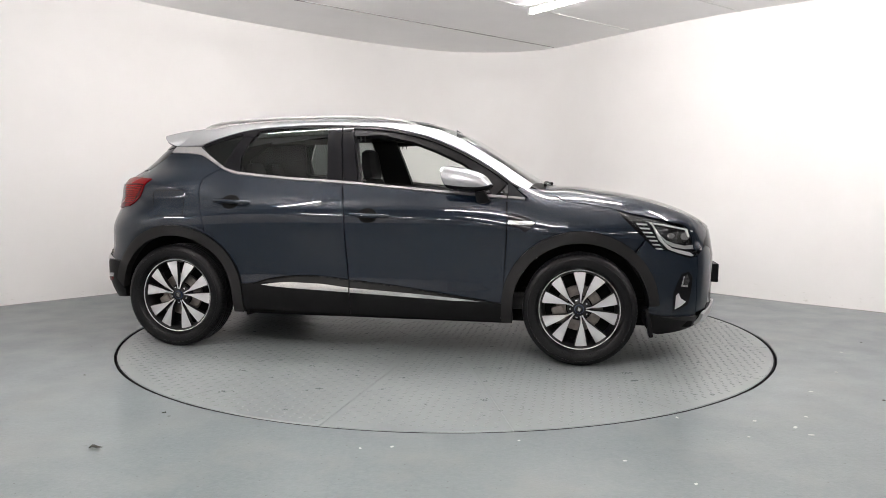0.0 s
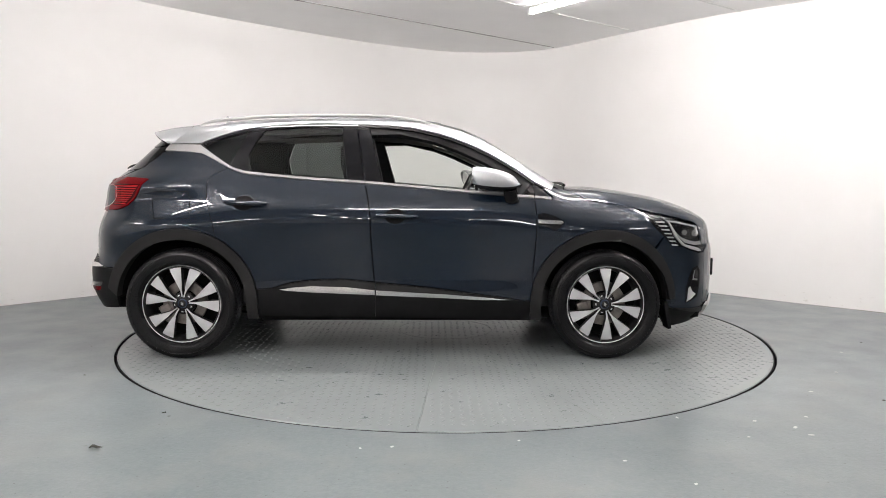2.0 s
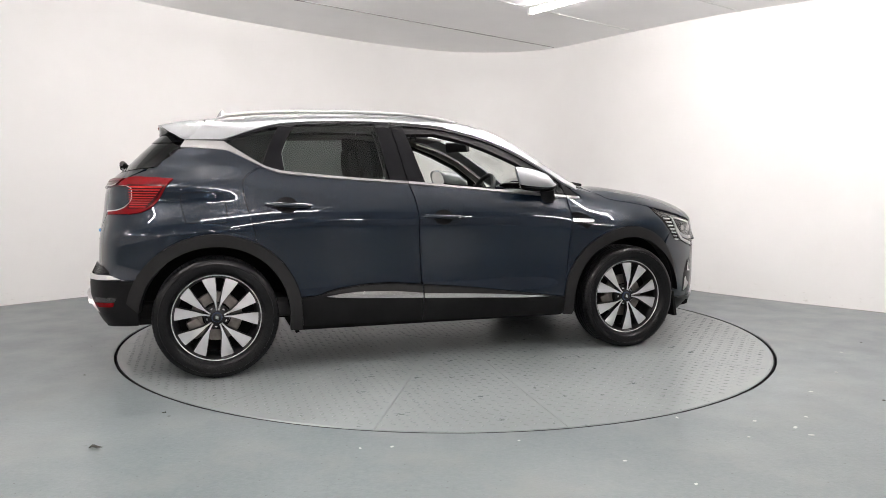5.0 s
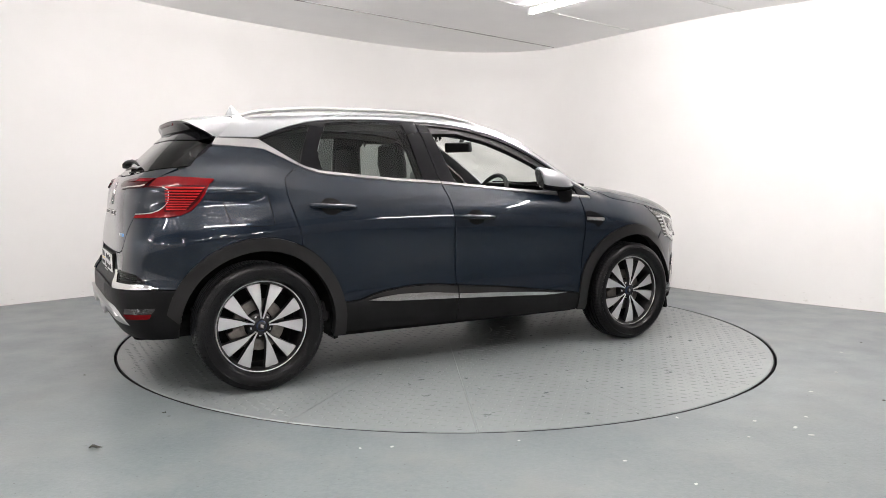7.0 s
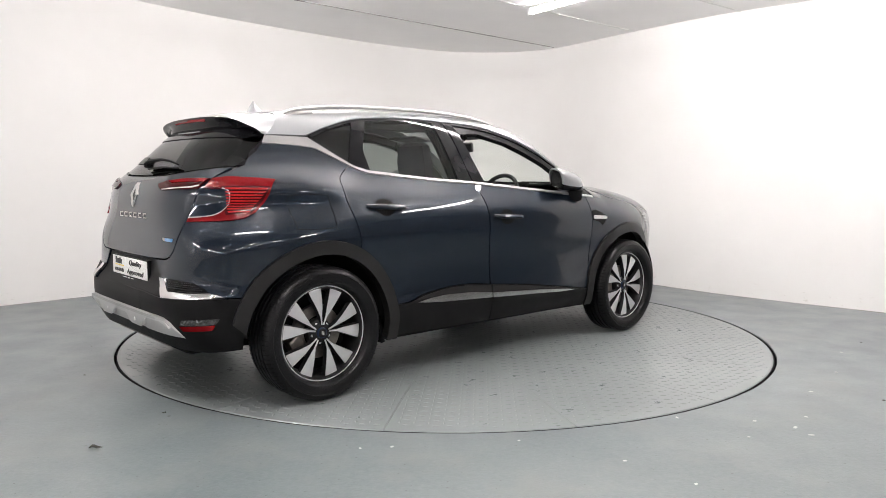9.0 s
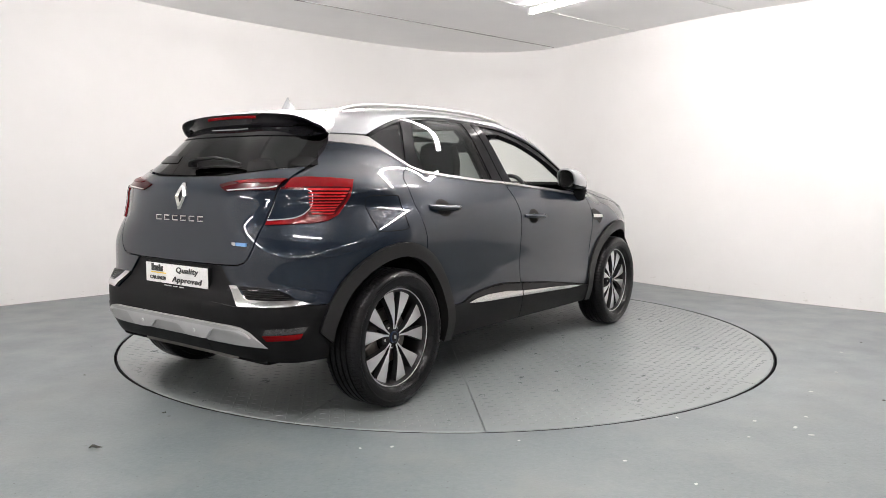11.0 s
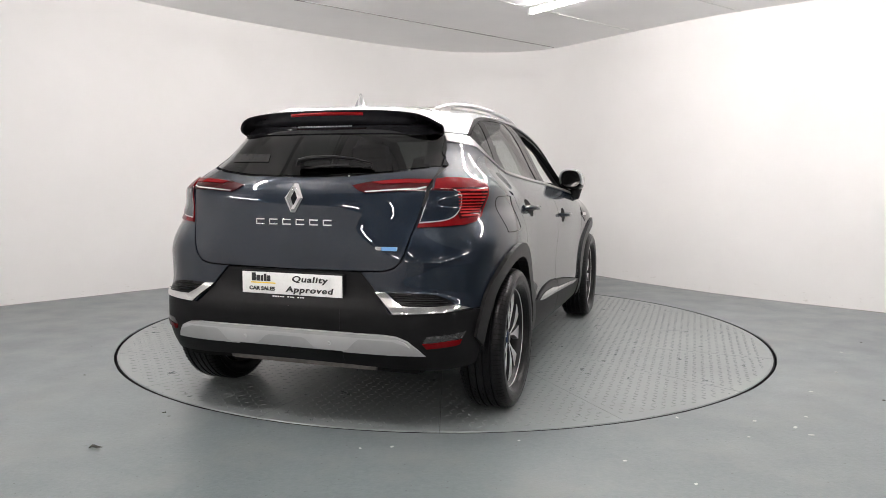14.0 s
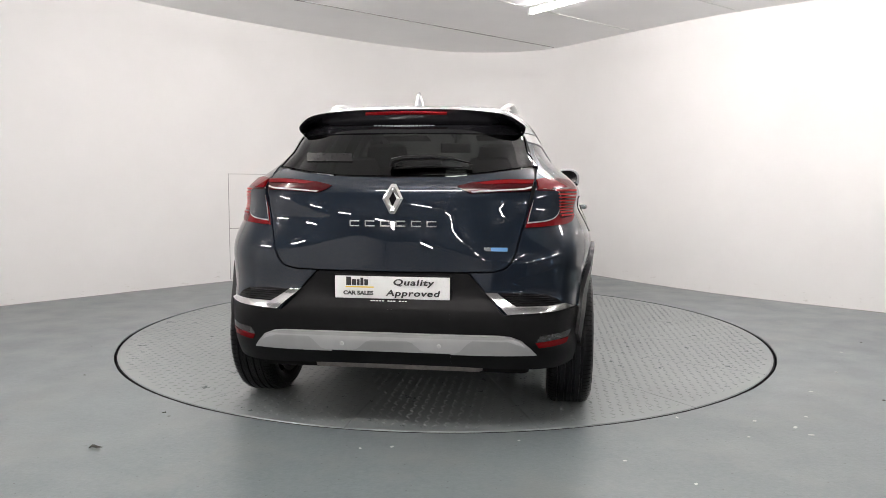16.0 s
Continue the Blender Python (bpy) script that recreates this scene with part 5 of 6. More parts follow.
    tube_along(bm, [off_glass(0.02, 1.165, 0.015), off_glass(0.015, 1.178, 0.032), off_glass(-0.03, 1.186, 0.04), off_glass(-0.15, 1.192, 0.04), off_glass(-0.25, 1.185, 0.034), off_glass(-0.335, 1.172, 0.022)], [0.024, 0.026, 0.02, 0.014, 0.011, 0.006], 8, flat=0.6)
    wiper = part("rear_wiper", bm, PLASTIC, GATE, "black rear wiper arm", True)
    bm = bmesh.new()
    tube_along(bm, [off_glass(0.012, 1.157, 0.01), off_glass(-0.15, 1.166, 0.012), off_glass(-0.33, 1.162, 0.008)], [0.006, 0.009, 0.005], 6, flat=0.8)
    part("wiper_blade", bm, RUBBER, wiper)


tail_details()


# ---- rails, antenna, mirrors, handles ----
def rails_and_more():
    for s in (-1, 1):
        pts = [(-1.300, 0.432, 1.478), (-1.25, 0.448, 1.500), (-1.15, 0.458, 1.520), (-0.9, 0.465, 1.541), (-0.6, 0.468, 1.551), (-0.3, 0.468, 1.553), (-0.05, 0.468, 1.545), (0.1, 0.470, 1.527), (0.2, 0.474, 1.505), (0.285, 0.478, 1.472)]
        bm = bmesh.new()
        fine = smooth_line(pts, 4)
        tube_along(bm, [(x, s * y, z - 0.020) for x, y, z in fine], [0.010] + [0.017] * (len(fine) - 2) + [0.008], 10, flat=0.65)
        rail = part("roof_rail", bm, SATIN, car, "silver roof rail", True)
        for x0, x1 in ((-1.29, -1.13), (0.12, 0.27)):
            bm = bmesh.new()
            rows = []
            for i in range(6):
                x = x0 + (x1 - x0) * i / 5
                y = 0.448 + 0.02 * (x > 0)
                zt = float(np.interp(x, [p[0] for p in pts], [p[2] for p in pts])) - 0.022
                zb = min(float(top_z(np.array([x]), np.array([y]))[0]) - 0.004, zt - 0.002)
                rows.append([bm.verts.new((x, s * (y + dy), z)) for dy, z in ((-0.013, zb), (-0.010, zt), (0.012, zt), (0.015, zb - 0.006))])
            for a, b in zip(rows, rows[1:]):
                for k in range(4):
                    bm.faces.new((a[k], b[k], b[(k + 1) % 4], a[(k + 1) % 4]))
            bm.faces.new(rows[0])
            bm.faces.new(rows[-1][::-1])
            bmesh.ops.recalc_face_normals(bm, faces=bm.faces)
            part("rail_foot", bm, SATIN, rail, smooth=True)
        # door handles
        for door, x0, x1, z0, z1 in ((DOORS[s][1], -1.040, -0.790, 0.973, 0.963), (DOORS[s][0], -0.106, 0.138, 0.895, 0.887)):
            xs = np.linspace(x0, x1, 9)
            zs = np.linspace(z0, z1, 9)
            ys = side_y(xs, zs)
            d = [-0.002, 0.016, 0.026, 0.031, 0.033, 0.033, 0.031, 0.024, -0.004]
            bm = bmesh.new()
            tube_along(bm, [(x, s * (y + k), z) for x, y, z, k in zip(xs, ys, zs, d)], [0.013, 0.015, 0.016, 0.016, 0.016, 0.0165, 0.017, 0.016, 0.012], 10, flat=0.85)
            part("door_handle", bm, PAINT, door, "dark blue door handle", True)
            cx, cz = x0 + 0.46 * (x1 - x0), (z0 + z1) / 2 - 0.002
            # flat dark ellipse on the door paints the shade of the handle recess
            cup = arc(cx, cz, 0.046, 0, 354, 30, 1.35)[:-1]
            patch("handle_recess_shade", cup, "side", DARK, door, s, off=0.001, thick=0.0, step=0.02, label="flat dark patch, painted shade of the handle recess")
        # wing mirror
        prof = [(-0.128, 0.80), (-0.124, 0.94), (-0.10, 1.0), (-0.05, 1.0), (0.0, 0.96), (0.05, 0.86), (0.09, 0.70), (0.115, 0.48), (0.128, 0.20)]
        def shell(z_lo, z_hi, name, mat, label, parent):
            bm = bmesh.new()
            rings = []
            for px, k in smooth_line(prof, 3):
                row = []
                for i in range(13):
                    a = radians(z_lo + (z_hi - z_lo) * i / 12)
                    ey, ez = math.cos(a), math.sin(a)
                    ey, ez = abs(ey) ** 0.8 * (1 if ey > 0 else -1), abs(ez) ** 0.8 * (1 if ez > 0 else -1)
                    row.append(bm.verts.new((0.640 + px - 0.02 * ez - 0.036 * k * ey, s * (0.826 + 0.092 * k * ey + 0.02 * px), 1.112 + 0.074 * k * ez - 0.12 * px)))
                rings.append(row)
            for a, b in zip(rings, rings[1:]):
                for i in range(12):
                    bm.faces.new((a[i], a[i + 1], b[i + 1], b[i]))
            bm.faces.new(rings[-1])
            bmesh.ops.recalc_face_normals(bm, faces=bm.faces)
            return part(name, bm, mat, parent, label, True)
        mir = shell(-28, 208, "wing_mirror", SILVER, "silver wing mirror cap", car)
        shell(208, 332, "mirror_base", GLOSS, "black lower mirror housing", mir)
        bm = bmesh.new()
        rim = [bm.verts.new((0.516 - 0.029 * math.cos(a) - 0.014 * math.sin(a), s * (0.824 + 0.074 * abs(math.cos(a)) ** 0.8 * (1 if math.cos(a) > 0 else -1)), 1.127 + 0.060 * abs(math.sin(a)) ** 0.8 * (1 if math.sin(a) > 0 else -1))) for i, a in enumerate(2 * math.pi * k / 24 for k in range(24))]
        bm.faces.new(rim)
        inner = bmesh.ops.extrude_face_region(bm, geom=list(bm.faces))
        bmesh.ops.translate(bm, verts=[v for v in inner["geom"] if isinstance(v, bmesh.types.BMVert)], vec=(0.02, 0, 0))
        bmesh.ops.recalc_face_normals(bm, faces=bm.faces)
        part("mirror_glass", bm, CHROME, mir, "mirror glass")
        bm = bmesh.new()
        tube_along(bm, [(0.735, s * 0.74, 0.985), (0.733, s * 0.79, 0.985), (0.725, s * 0.825, 0.99), (0.71, s * 0.835, 1.05)], [0.05, 0.05, 0.048, 0.05], 10, flat=0.55)
        part("mirror_foot", bm, PLASTIC, mir, "black mirror foot", True)
    # shark fin
    bm = bmesh.new()
    rows = []
    for t in range(7):
        u = t / 6
        zb = float(top_z(np.array([-1.22]), np.array([0.0]))[0]) - 0.004
        z = zb + 0.075 * u
        x0, x1 = -1.285 + 0.038 * u ** 1.5, -1.155 - 0.085 * u ** 0.7
        w = 0.026 * (1 - u) ** 0.8 + 0.004
        rows.append([bm.verts.new((x, y, z)) for x, y in ((x0, 0), (x0 + 0.01, w * 0.7), (x0 * 0.6 + x1 * 0.4, w), (x1, 0), (x0 * 0.6 + x1 * 0.4, -w), (x0 + 0.01, -w * 0.7))])
    for a, b in zip(rows, rows[1:]):
        for k in range(6):
            bm.faces.new((a[k], a[(k + 1) % 6], b[(k + 1) % 6], b[k]))
    bm.faces.new(rows[-1])
    bmesh.ops.recalc_face_normals(bm, faces=bm.faces)
    part("antenna", bm, SILVER, car, "silver shark-fin antenna", True)


rails_and_more()


def front_wipers():
    for y0, y1 in ((-0.58, -0.02), (-0.05, 0.5)):
        bm = bmesh.new()
        pts = []
        for k in range(7):
            t = k / 6
            y = y0 + (y1 - y0) * t
            x = 1.115 - 0.05 * t - 0.04 * abs(y)
            pts.append((x, y, float(top_z(np.array([x]), np.array([y]))[0]) + 0.014 - 0.006 * t))
        tube_along(bm, pts, [0.011, 0.010, 0.008, 0.007, 0.006, 0.006, 0.005], 6)
        part("front_wiper", bm, PLASTIC, car, "black windscreen wiper", True)


front_wipers()


# ---- wheels ----
def build_wheel():
    """A wheel that faces +y, at the origin."""
    bm = bmesh.new()
    spun(bm, [(0.241, 0.058), (0.245, 0.064), (0.241, 0.069), (0.234, 0.066), (0.226, 0.05), (0.218, 0.02), (0.21, -0.05), (0.225, -0.1), (0.241, -0.105)], 64)
    wheel = part("wheel", bm, GUNMETAL, car, "five double-spoke alloy wheel", True)
    bm = bmesh.new()
    h = 0.1075
    prof = [(0.2425, 0.060), (0.246, 0.078), (0.257, 0.094), (0.262, 0.0985), (0.264, 0.1005), (0.267, 0.1010), (0.276, 0.1045), (0.295, 0.1065), (0.303, 0.1050), (0.305, 0.1065), (0.308, 0.1062), (0.309, 0.1040), (0.318, 0.1005), (0.330, 0.092), (0.337, 0.082)]
    tread = []
    for g in (0.052, 0.017, -0.017, -0.052):
        tread += [(0.3415, g + 0.006), (0.334, g + 0.004), (0.334, g - 0.004), (0.3415, g - 0.006)]
    spun(bm, prof + [(0.3405, 0.07)] + tread + [(0.3405, -0.07)] + [(r, -y) for r, y in prof[::-1]], 72)
    tyre = part("tyre", bm, RUBBER, wheel, "black tyre with grooved tread", True)
    # sipes across the shoulders
    verts, faces = [], []
    for k in range(90):
        a = 2 * math.pi * k / 90
        c, s = math.cos(a), math.sin(a)
        for sg in (1, -1):
            b = len(verts)
            for y, r in ((0.062, 0.3412), (0.088, 0.3345), (0.097, 0.3275)):
                for da in (-0.0065, 0.0065):
                    ca, sa = math.cos(a + da), math.sin(a + da)
                    verts.append(((r + 0.0012) * ca, sg * (y + 0.0008), (r + 0.0012) * sa))
            faces += [(b, b + 1, b + 3, b + 2), (b + 2, b + 3, b + 5, b + 4)]
    tagged(link_mesh("tread_pattern", verts, faces, DARK, tyre, smooth=False), kind="stuff")
    bm = bmesh.new()
    spun(bm, [(0.2365, 0.064), (0.238, 0.0695), (0.2415, 0.0705), (0.244, 0.066)], 72)
    part("rim_lip", bm, MACHINED, wheel, "thin machined rim lip", True)
    # ten blades in pairs
    for p in range(5):
        for sg in (-1, 1):
            bm = bmesh.new()
            root, tip = radians(90 + 72 * p + 36 + 7.0 * sg), radians(90 + 72 * p + 36 + 16.5 * sg)
            rows = []
            for i in range(9):
                t = i / 8
                r = 0.040 + 0.191 * t
                a = root + (tip - root) * (1 - (1 - t) ** 1.6)
                w = 0.0045 + 0.0345 * max(0, (t - 0.22) / 0.78) ** 0.9
                if t > 0.999:
                    w *= 0.97
                y = 0.052 + 0.006 * math.sin(math.pi * t) - 0.002 * t
                c, s = math.cos(a), math.sin(a)
                rows.append([(r * c - v * s, yy, r * s + v * c) for v, yy in ((-w - 0.004, y - 0.030), (-w, y - 0.002), (-w + 0.0016, y), (w - 0.0016, y), (w, y - 0.002), (w + 0.004, y - 0.030))])
            vs = [[bm.verts.new(q) for q in row] for row in rows]
            for a, b in zip(vs, vs[1:]):
                for k in range(5):
                    f = bm.faces.new((a[k], a[k + 1], b[k + 1], b[k]))
                    f.material_index = 0 if k in (1, 2, 3) else 1
            bmesh.ops.recalc_face_normals(bm, faces=bm.faces)
            ob = part("spoke", bm, MACHINED, wheel, "machined silver spoke blade", True)
            ob.data.materials.append(GUNMETAL)
    # dark web behind the blades, hub, nuts, disc, caliper
    bm = bmesh.new()
    spun(bm, [(0.0, 0.046), (0.03, 0.046), (0.05, 0.042), (0.068, 0.03), (0.072, 0.0)], 40)
    part("hub", bm, GUNMETAL, wheel, smooth=True)
    bm = bmesh.new()
    spun(bm, [(0.0, 0.056), (0.024, 0.056), (0.027, 0.054), (0.029, 0.045)], 32)
    cap = part("hub_cap", bm, BLUE, wheel, "dark hub cap with blue ring", True)
    bm = bmesh.new()
    spun(bm, [(0.0, 0.0585), (0.021, 0.0575), (0.024, 0.0555)], 32)
    part("cap_face", bm, GUNMETAL, cap, smooth=True)
    bm = bmesh.new()
    vs = [bm.verts.new((x, 0.0592, z)) for x, z in ((0, 0.015), (0.010, 0), (0, -0.015), (-0.010, 0))]
    bm.faces.new(vs[::-1])
    part("cap_mark", bm, CHROME, cap)
    for p in range(5):
        a = radians(90 + 72 * p)
        bm = bmesh.new()
        spun(bm, [(0.0, 0.041), (0.007, 0.041), (0.009, 0.037), (0.0095, 0.02)], 12)
        bmesh.ops.translate(bm, verts=bm.verts, vec=(0.050 * math.cos(a), 0, 0.050 * math.sin(a)))
        part("wheel_nut", bm, MACHINED, wheel, smooth=True)
    bm = bmesh.new()
    spun(bm, [(0.08, 0.004), (0.138, 0.004), (0.14, -0.004), (0.14, -0.02), (0.08, -0.02)], 48)
    part("brake_disc", bm, STEEL, wheel, smooth=True)
    bm = bmesh.new()
    box(bm, (0.09, -0.06, -0.055), (0.165, 0.012, 0.055), 0.012)
    part("brake_caliper", bm, STEEL, wheel)
    bm = bmesh.new()
    spun(bm, [(0.0, -0.055), (0.215, -0.055), (0.22, -0.06)], 40)
    part("wheel_back", bm, DARK, wheel)
    return wheel


wheel = build_wheel()
SPOTS = [(WHEEL_X, -0.780, 180, 20), (-WHEEL_X, -0.780, 180, 30), (WHEEL_X, 0.780, 0, 40), (-WHEEL_X, 0.780, 0, 25)]
for i, (x, y, turn, roll) in enumerate(SPOTS):
    m = pose(x, y, TYRE_R - 0.002, 0, 0, turn) @ pose(0, 0, 0, 0, roll, 0)
    if i == 0:
        wheel.matrix_basis = m
    else:
        copy_thing(wheel, m)


# ---- underside and wheel housings ----
def underside():
    for x in (WHEEL_X, -WHEEL_X):
        for s in (-1, 1):
            bm = bmesh.new()
            rows = []
            for k in range(25):
                a = radians(4 + 172 * k / 24)
                c, sn = math.cos(a), math.sin(a)
                rows.append([bm.verts.new((x + r * c, s * y, WHEEL_Z + r * sn)) for r, y in ((ARCH_IN + 0.006, 0.825), (ARCH_IN + 0.012, 0.78), (ARCH_IN - 0.005, 0.5), (0.02, 0.49))])
            for a, b in zip(rows, rows[1:]):
                for k in range(3):
                    bm.faces.new((a[k], b[k], b[k + 1], a[k + 1]))
            part("wheel_housing", bm, DARK, car, "black wheel housing liner")
    bm = bmesh.new()
    box(bm, (-1.92, -0.60, 0.27), (-0.85, 0.60, 0.40), 0.04)
    box(bm, (-0.9, -0.74, 0.215), (0.9, 0.74, 0.33), 0.03)
    box(bm, (0.85, -0.58, 0.2), (2.02, 0.58, 0.36), 0.04)
    part("underbody", bm, DARK, car, "dark underbody")
    bm = bmesh.new()
    box(bm, (-1.93, -0.40, 0.275), (-1.72, 0.36, 0.36), 0.03)
    part("silencer", bm, STEEL, car, "dull steel exhaust silencer")
    for x, y in ((0.875, 0.73), (-1.735, 0.68)):
        for s in (-1, 1):
            bm = bmesh.new()
            box(bm, (-0.012, -0.06, -0.075), (0.012, 0.05, 0.10), 0.004, pose(x + (0.86 if x > 0 else 0.86), s * y, 0.25 if x > 0 else 0.28, 0, -10, 0))
            part("mud_flap", bm, PLASTIC, car, "black plastic air deflector")


underside()


# ---- cabin ----
def cabin():
    bm = bmesh.new()
    box(bm, (-1.62, -0.70, 0.30), (1.0, 0.70, 0.42), 0.03)
    part("cabin_floor", bm, TRIMMING, car, "dark cabin floor")
    def lofted(bm, rows):
        vs = [[bm.verts.new(p) for p in r] for r in rows]
        n = len(vs[0])
        for a, b in zip(vs, vs[1:]):
            for k in range(n):
                bm.faces.new((a[k], a[(k + 1) % n], b[(k + 1) % n], b[k]))
        bm.faces.new(vs[0][::-1])
        bm.faces.new(vs[-1])
        bmesh.ops.recalc_face_normals(bm, faces=bm.faces)

    def pad(bm, path, y, ww, dd, n=14):
        """A cushion swept along (x, z) points; ww half widths, dd half depths."""
        rows = []
        for i, (x, z) in enumerate(path):
            x0, z0 = path[max(i - 1, 0)]
            x1, z1 = path[min(i + 1, len(path) - 1)]
            l = math.hypot(x1 - x0, z1 - z0)
            nx, nz = (z1 - z0) / l, -(x1 - x0) / l
            row = []
            for k in range(n):
                a = 2 * math.pi * k / n
                cy, cd = math.cos(a), math.sin(a)
                cy, cd = abs(cy) ** 0.6 * (1 if cy > 0 else -1), abs(cd) ** 0.6 * (1 if cd > 0 else -1)
                row.append((x + nx * dd[i] * cd, y + ww[i] * cy, z + nz * dd[i] * cd))
            rows.append(row)
        lofted(bm, rows)

    for y in (-0.365, 0.365):
        bm = bmesh.new()
        pad(bm, [(0.40, 0.62), (0.36, 0.63), (0.1, 0.61), (-0.16, 0.58), (-0.20, 0.58)], y, [0.2, 0.235, 0.245, 0.24, 0.2], [0.03, 0.07, 0.075, 0.075, 0.04])
        seat = part("front_seat", bm, CLOTH, car, "charcoal cloth front seat", True)
        bm = bmesh.new()
        pad(bm, [(-0.15, 0.60), (-0.17, 0.68), (-0.22, 0.85), (-0.275, 1.02), (-0.305, 1.10), (-0.315, 1.125)], y, [0.2, 0.235, 0.245, 0.225, 0.17, 0.11], [0.05, 0.065, 0.07, 0.06, 0.045, 0.02])
        part("backrest", bm, CLOTH, seat, smooth=True)
        bm = bmesh.new()
        pad(bm, [(-0.305, 1.105), (-0.310, 1.13), (-0.325, 1.22), (-0.335, 1.325), (-0.338, 1.345)], y, [0.10, 0.135, 0.145, 0.125, 0.08], [0.03, 0.05, 0.056, 0.046, 0.018])
        hr = part("headrest", bm, CLOTH, seat, smooth=True)
        for d in (-0.06, 0.06):
            bm = bmesh.new()
            tube_along(bm, [(-0.305, y + d, 1.08), (-0.32, y + d, 1.2)], 0.006, 6)
            part("headrest_post", bm, STEEL, hr, smooth=True)
    bm = bmesh.new()
    pad(bm, [(-0.42, 0.62), (-0.5, 0.64), (-0.8, 0.62), (-0.95, 0.60)], 0.0, [0.6, 0.64, 0.64, 0.6], [0.05, 0.08, 0.08, 0.05], 20)
    bench = part("rear_bench", bm, CLOTH, car, "charcoal cloth rear bench", True)
    bm = bmesh.new()
    pad(bm, [(-0.92, 0.62), (-0.95, 0.7), (-1.03, 0.9), (-1.10, 1.06), (-1.115, 1.09)], 0.0, [0.58, 0.62, 0.62, 0.56, 0.5], [0.05, 0.07, 0.07, 0.05, 0.02], 20)
    part("bench_back", bm, CLOTH, bench, smooth=True)
    for y in (-0.36, 0.36, 0.0):
        bm = bmesh.new()
        pad(bm, [(-1.115, 1.10), (-1.118, 1.115), (-1.13, 1.17), (-1.14, 1.225), (-1.142, 1.235)], y, [0.09, 0.12, 0.125, 0.10, 0.06], [0.02, 0.035, 0.038, 0.032, 0.012])
        part("headrest", bm, CLOTH, bench, smooth=True)
    bm = bmesh.new()
    box(bm, (-1.78, -0.56, 1.02), (-1.16, 0.56, 1.04), 0.008)
    part("parcel_shelf", bm, TRIMMING, car, "dark parcel shelf")
    # dashboard with hood, screen, wheel, inner mirror
    bm = bmesh.new()
    rows = []
    for y in np.linspace(-0.68, 0.68, 9):
        up = 0.035 * math.exp(-((y + 0.37) / 0.18) ** 2)
        rows.append([(0.60, y, 0.62), (0.555, y, 0.84), (0.57, y, 0.96 + up * 0.5), (0.62, y, 1.02 + up), (0.72, y, 1.035 + up * 0.6), (0.88, y, 1.035), (1.02, y, 1.04), (1.05, y, 0.62)])
    lofted(bm, rows)
    dash = part("dashboard", bm, TRIMMING, car, "dark dashboard", True)
    bm = bmesh.new()
    box(bm, (-0.008, -0.075, -0.11), (0.008, 0.075, 0.12), 0.006, pose(0.575, -0.02, 0.965, 0, -14, 0))
    part("screen", bm, GLOSS, dash, "upright black touch screen")
    bm = bmesh.new()
    box(bm, (-0.01, -0.12, -0.045), (0.01, 0.12, 0.05), 0.006, pose(0.60, -0.37, 1.0, 0, -14, 0))
    part("instrument_panel", bm, GLOSS, dash, "black instrument display")
    bm = bmesh.new()
    rows = []
    tilt = pose(0.43, -0.37, 0.985, 0, -66, 0)
    pts = [tilt @ Vector((0.178 * math.cos(a), 0.178 * math.sin(a), 0)) for a in (2 * math.pi * k / 40 for k in range(40))]
    vs = []
    for i, p in enumerate(pts):
        o = (p - tilt.translation).normalized()
        n = tilt.to_3x3() @ Vector((0, 0, 1))
        vs.append([bm.verts.new(p + o * 0.015 * math.cos(b) + n * 0.015 * math.sin(b)) for b in (2 * math.pi * k / 8 for k in range(8))])
    for i in range(40):
        a, b = vs[i], vs[(i + 1) % 40]
        for k in range(8):
            bm.faces.new((a[k], a[(k + 1) % 8], b[(k + 1) % 8], b[k]))
    box(bm, (-0.06, -0.075, -0.035), (0.06, 0.075, 0.0), 0.02, tilt)
    for a in (0, 180, 90):
        box(bm, (0.04, -0.02, -0.014), (0.172, 0.02, 0.0), 0.006, tilt @ pose(0, 0, 0, 0, 0, a + 90))
    bmesh.ops.recalc_face_normals(bm, faces=bm.faces)
    part("steering_wheel", bm, TRIMMING, car, "black steering wheel", True)
    bm = bmesh.new()
    box(bm, (-0.022, -0.115, -0.036), (0.016, 0.115, 0.036), 0.014, pose(0.40, 0.0, 1.352, 0, -8, 22), 3)
    rv = part("inner_mirror", bm, TRIMMING, car, "black rear-view mirror", True)
    bm = bmesh.new()
    tube_along(bm, [(0.415, 0.0, 1.375), (0.44, 0, 1.42), (0.46, 0, 1.45)], [0.014, 0.018, 0.045], 8)
    part("mirror_arm", bm, TRIMMING, rv, smooth=True)
    liner = [(0.24, 0.2), (0.2, 0.36), (-0.2, 0.42), (-0.8, 0.42), (-1.25, 0.38), (-1.4, 0.25)]
    patch("headlining", liner + [(x, -y) for x, y in liner[::-1]], "top", LINER, car, 0, off=-0.045, thick=0.0, step=0.06, label="grey headlining")
    for s in (-1, 1):
        bm = bmesh.new()
        box(bm, (0.10, -0.16, -0.008), (0.30, 0.16, 0.008), 0.006, pose(0.03, s * 0.33, 1.435, 0, 6, 0))
        part("sun_visor", bm, LINER, car, "grey folded sun visor")
        band = [(-1.2, 1.385), (-0.9, 1.425), (-0.3, 1.448), (0.0, 1.435), (0.25, 1.395), (0.25, 1.435), (0.0, 1.475), (-0.3, 1.49), (-0.9, 1.475), (-1.2, 1.44)]
        patch("headlining_side", band, "side", LINER, car, s, off=-0.045, thick=0.0, step=0.04, label="grey headlining edge")
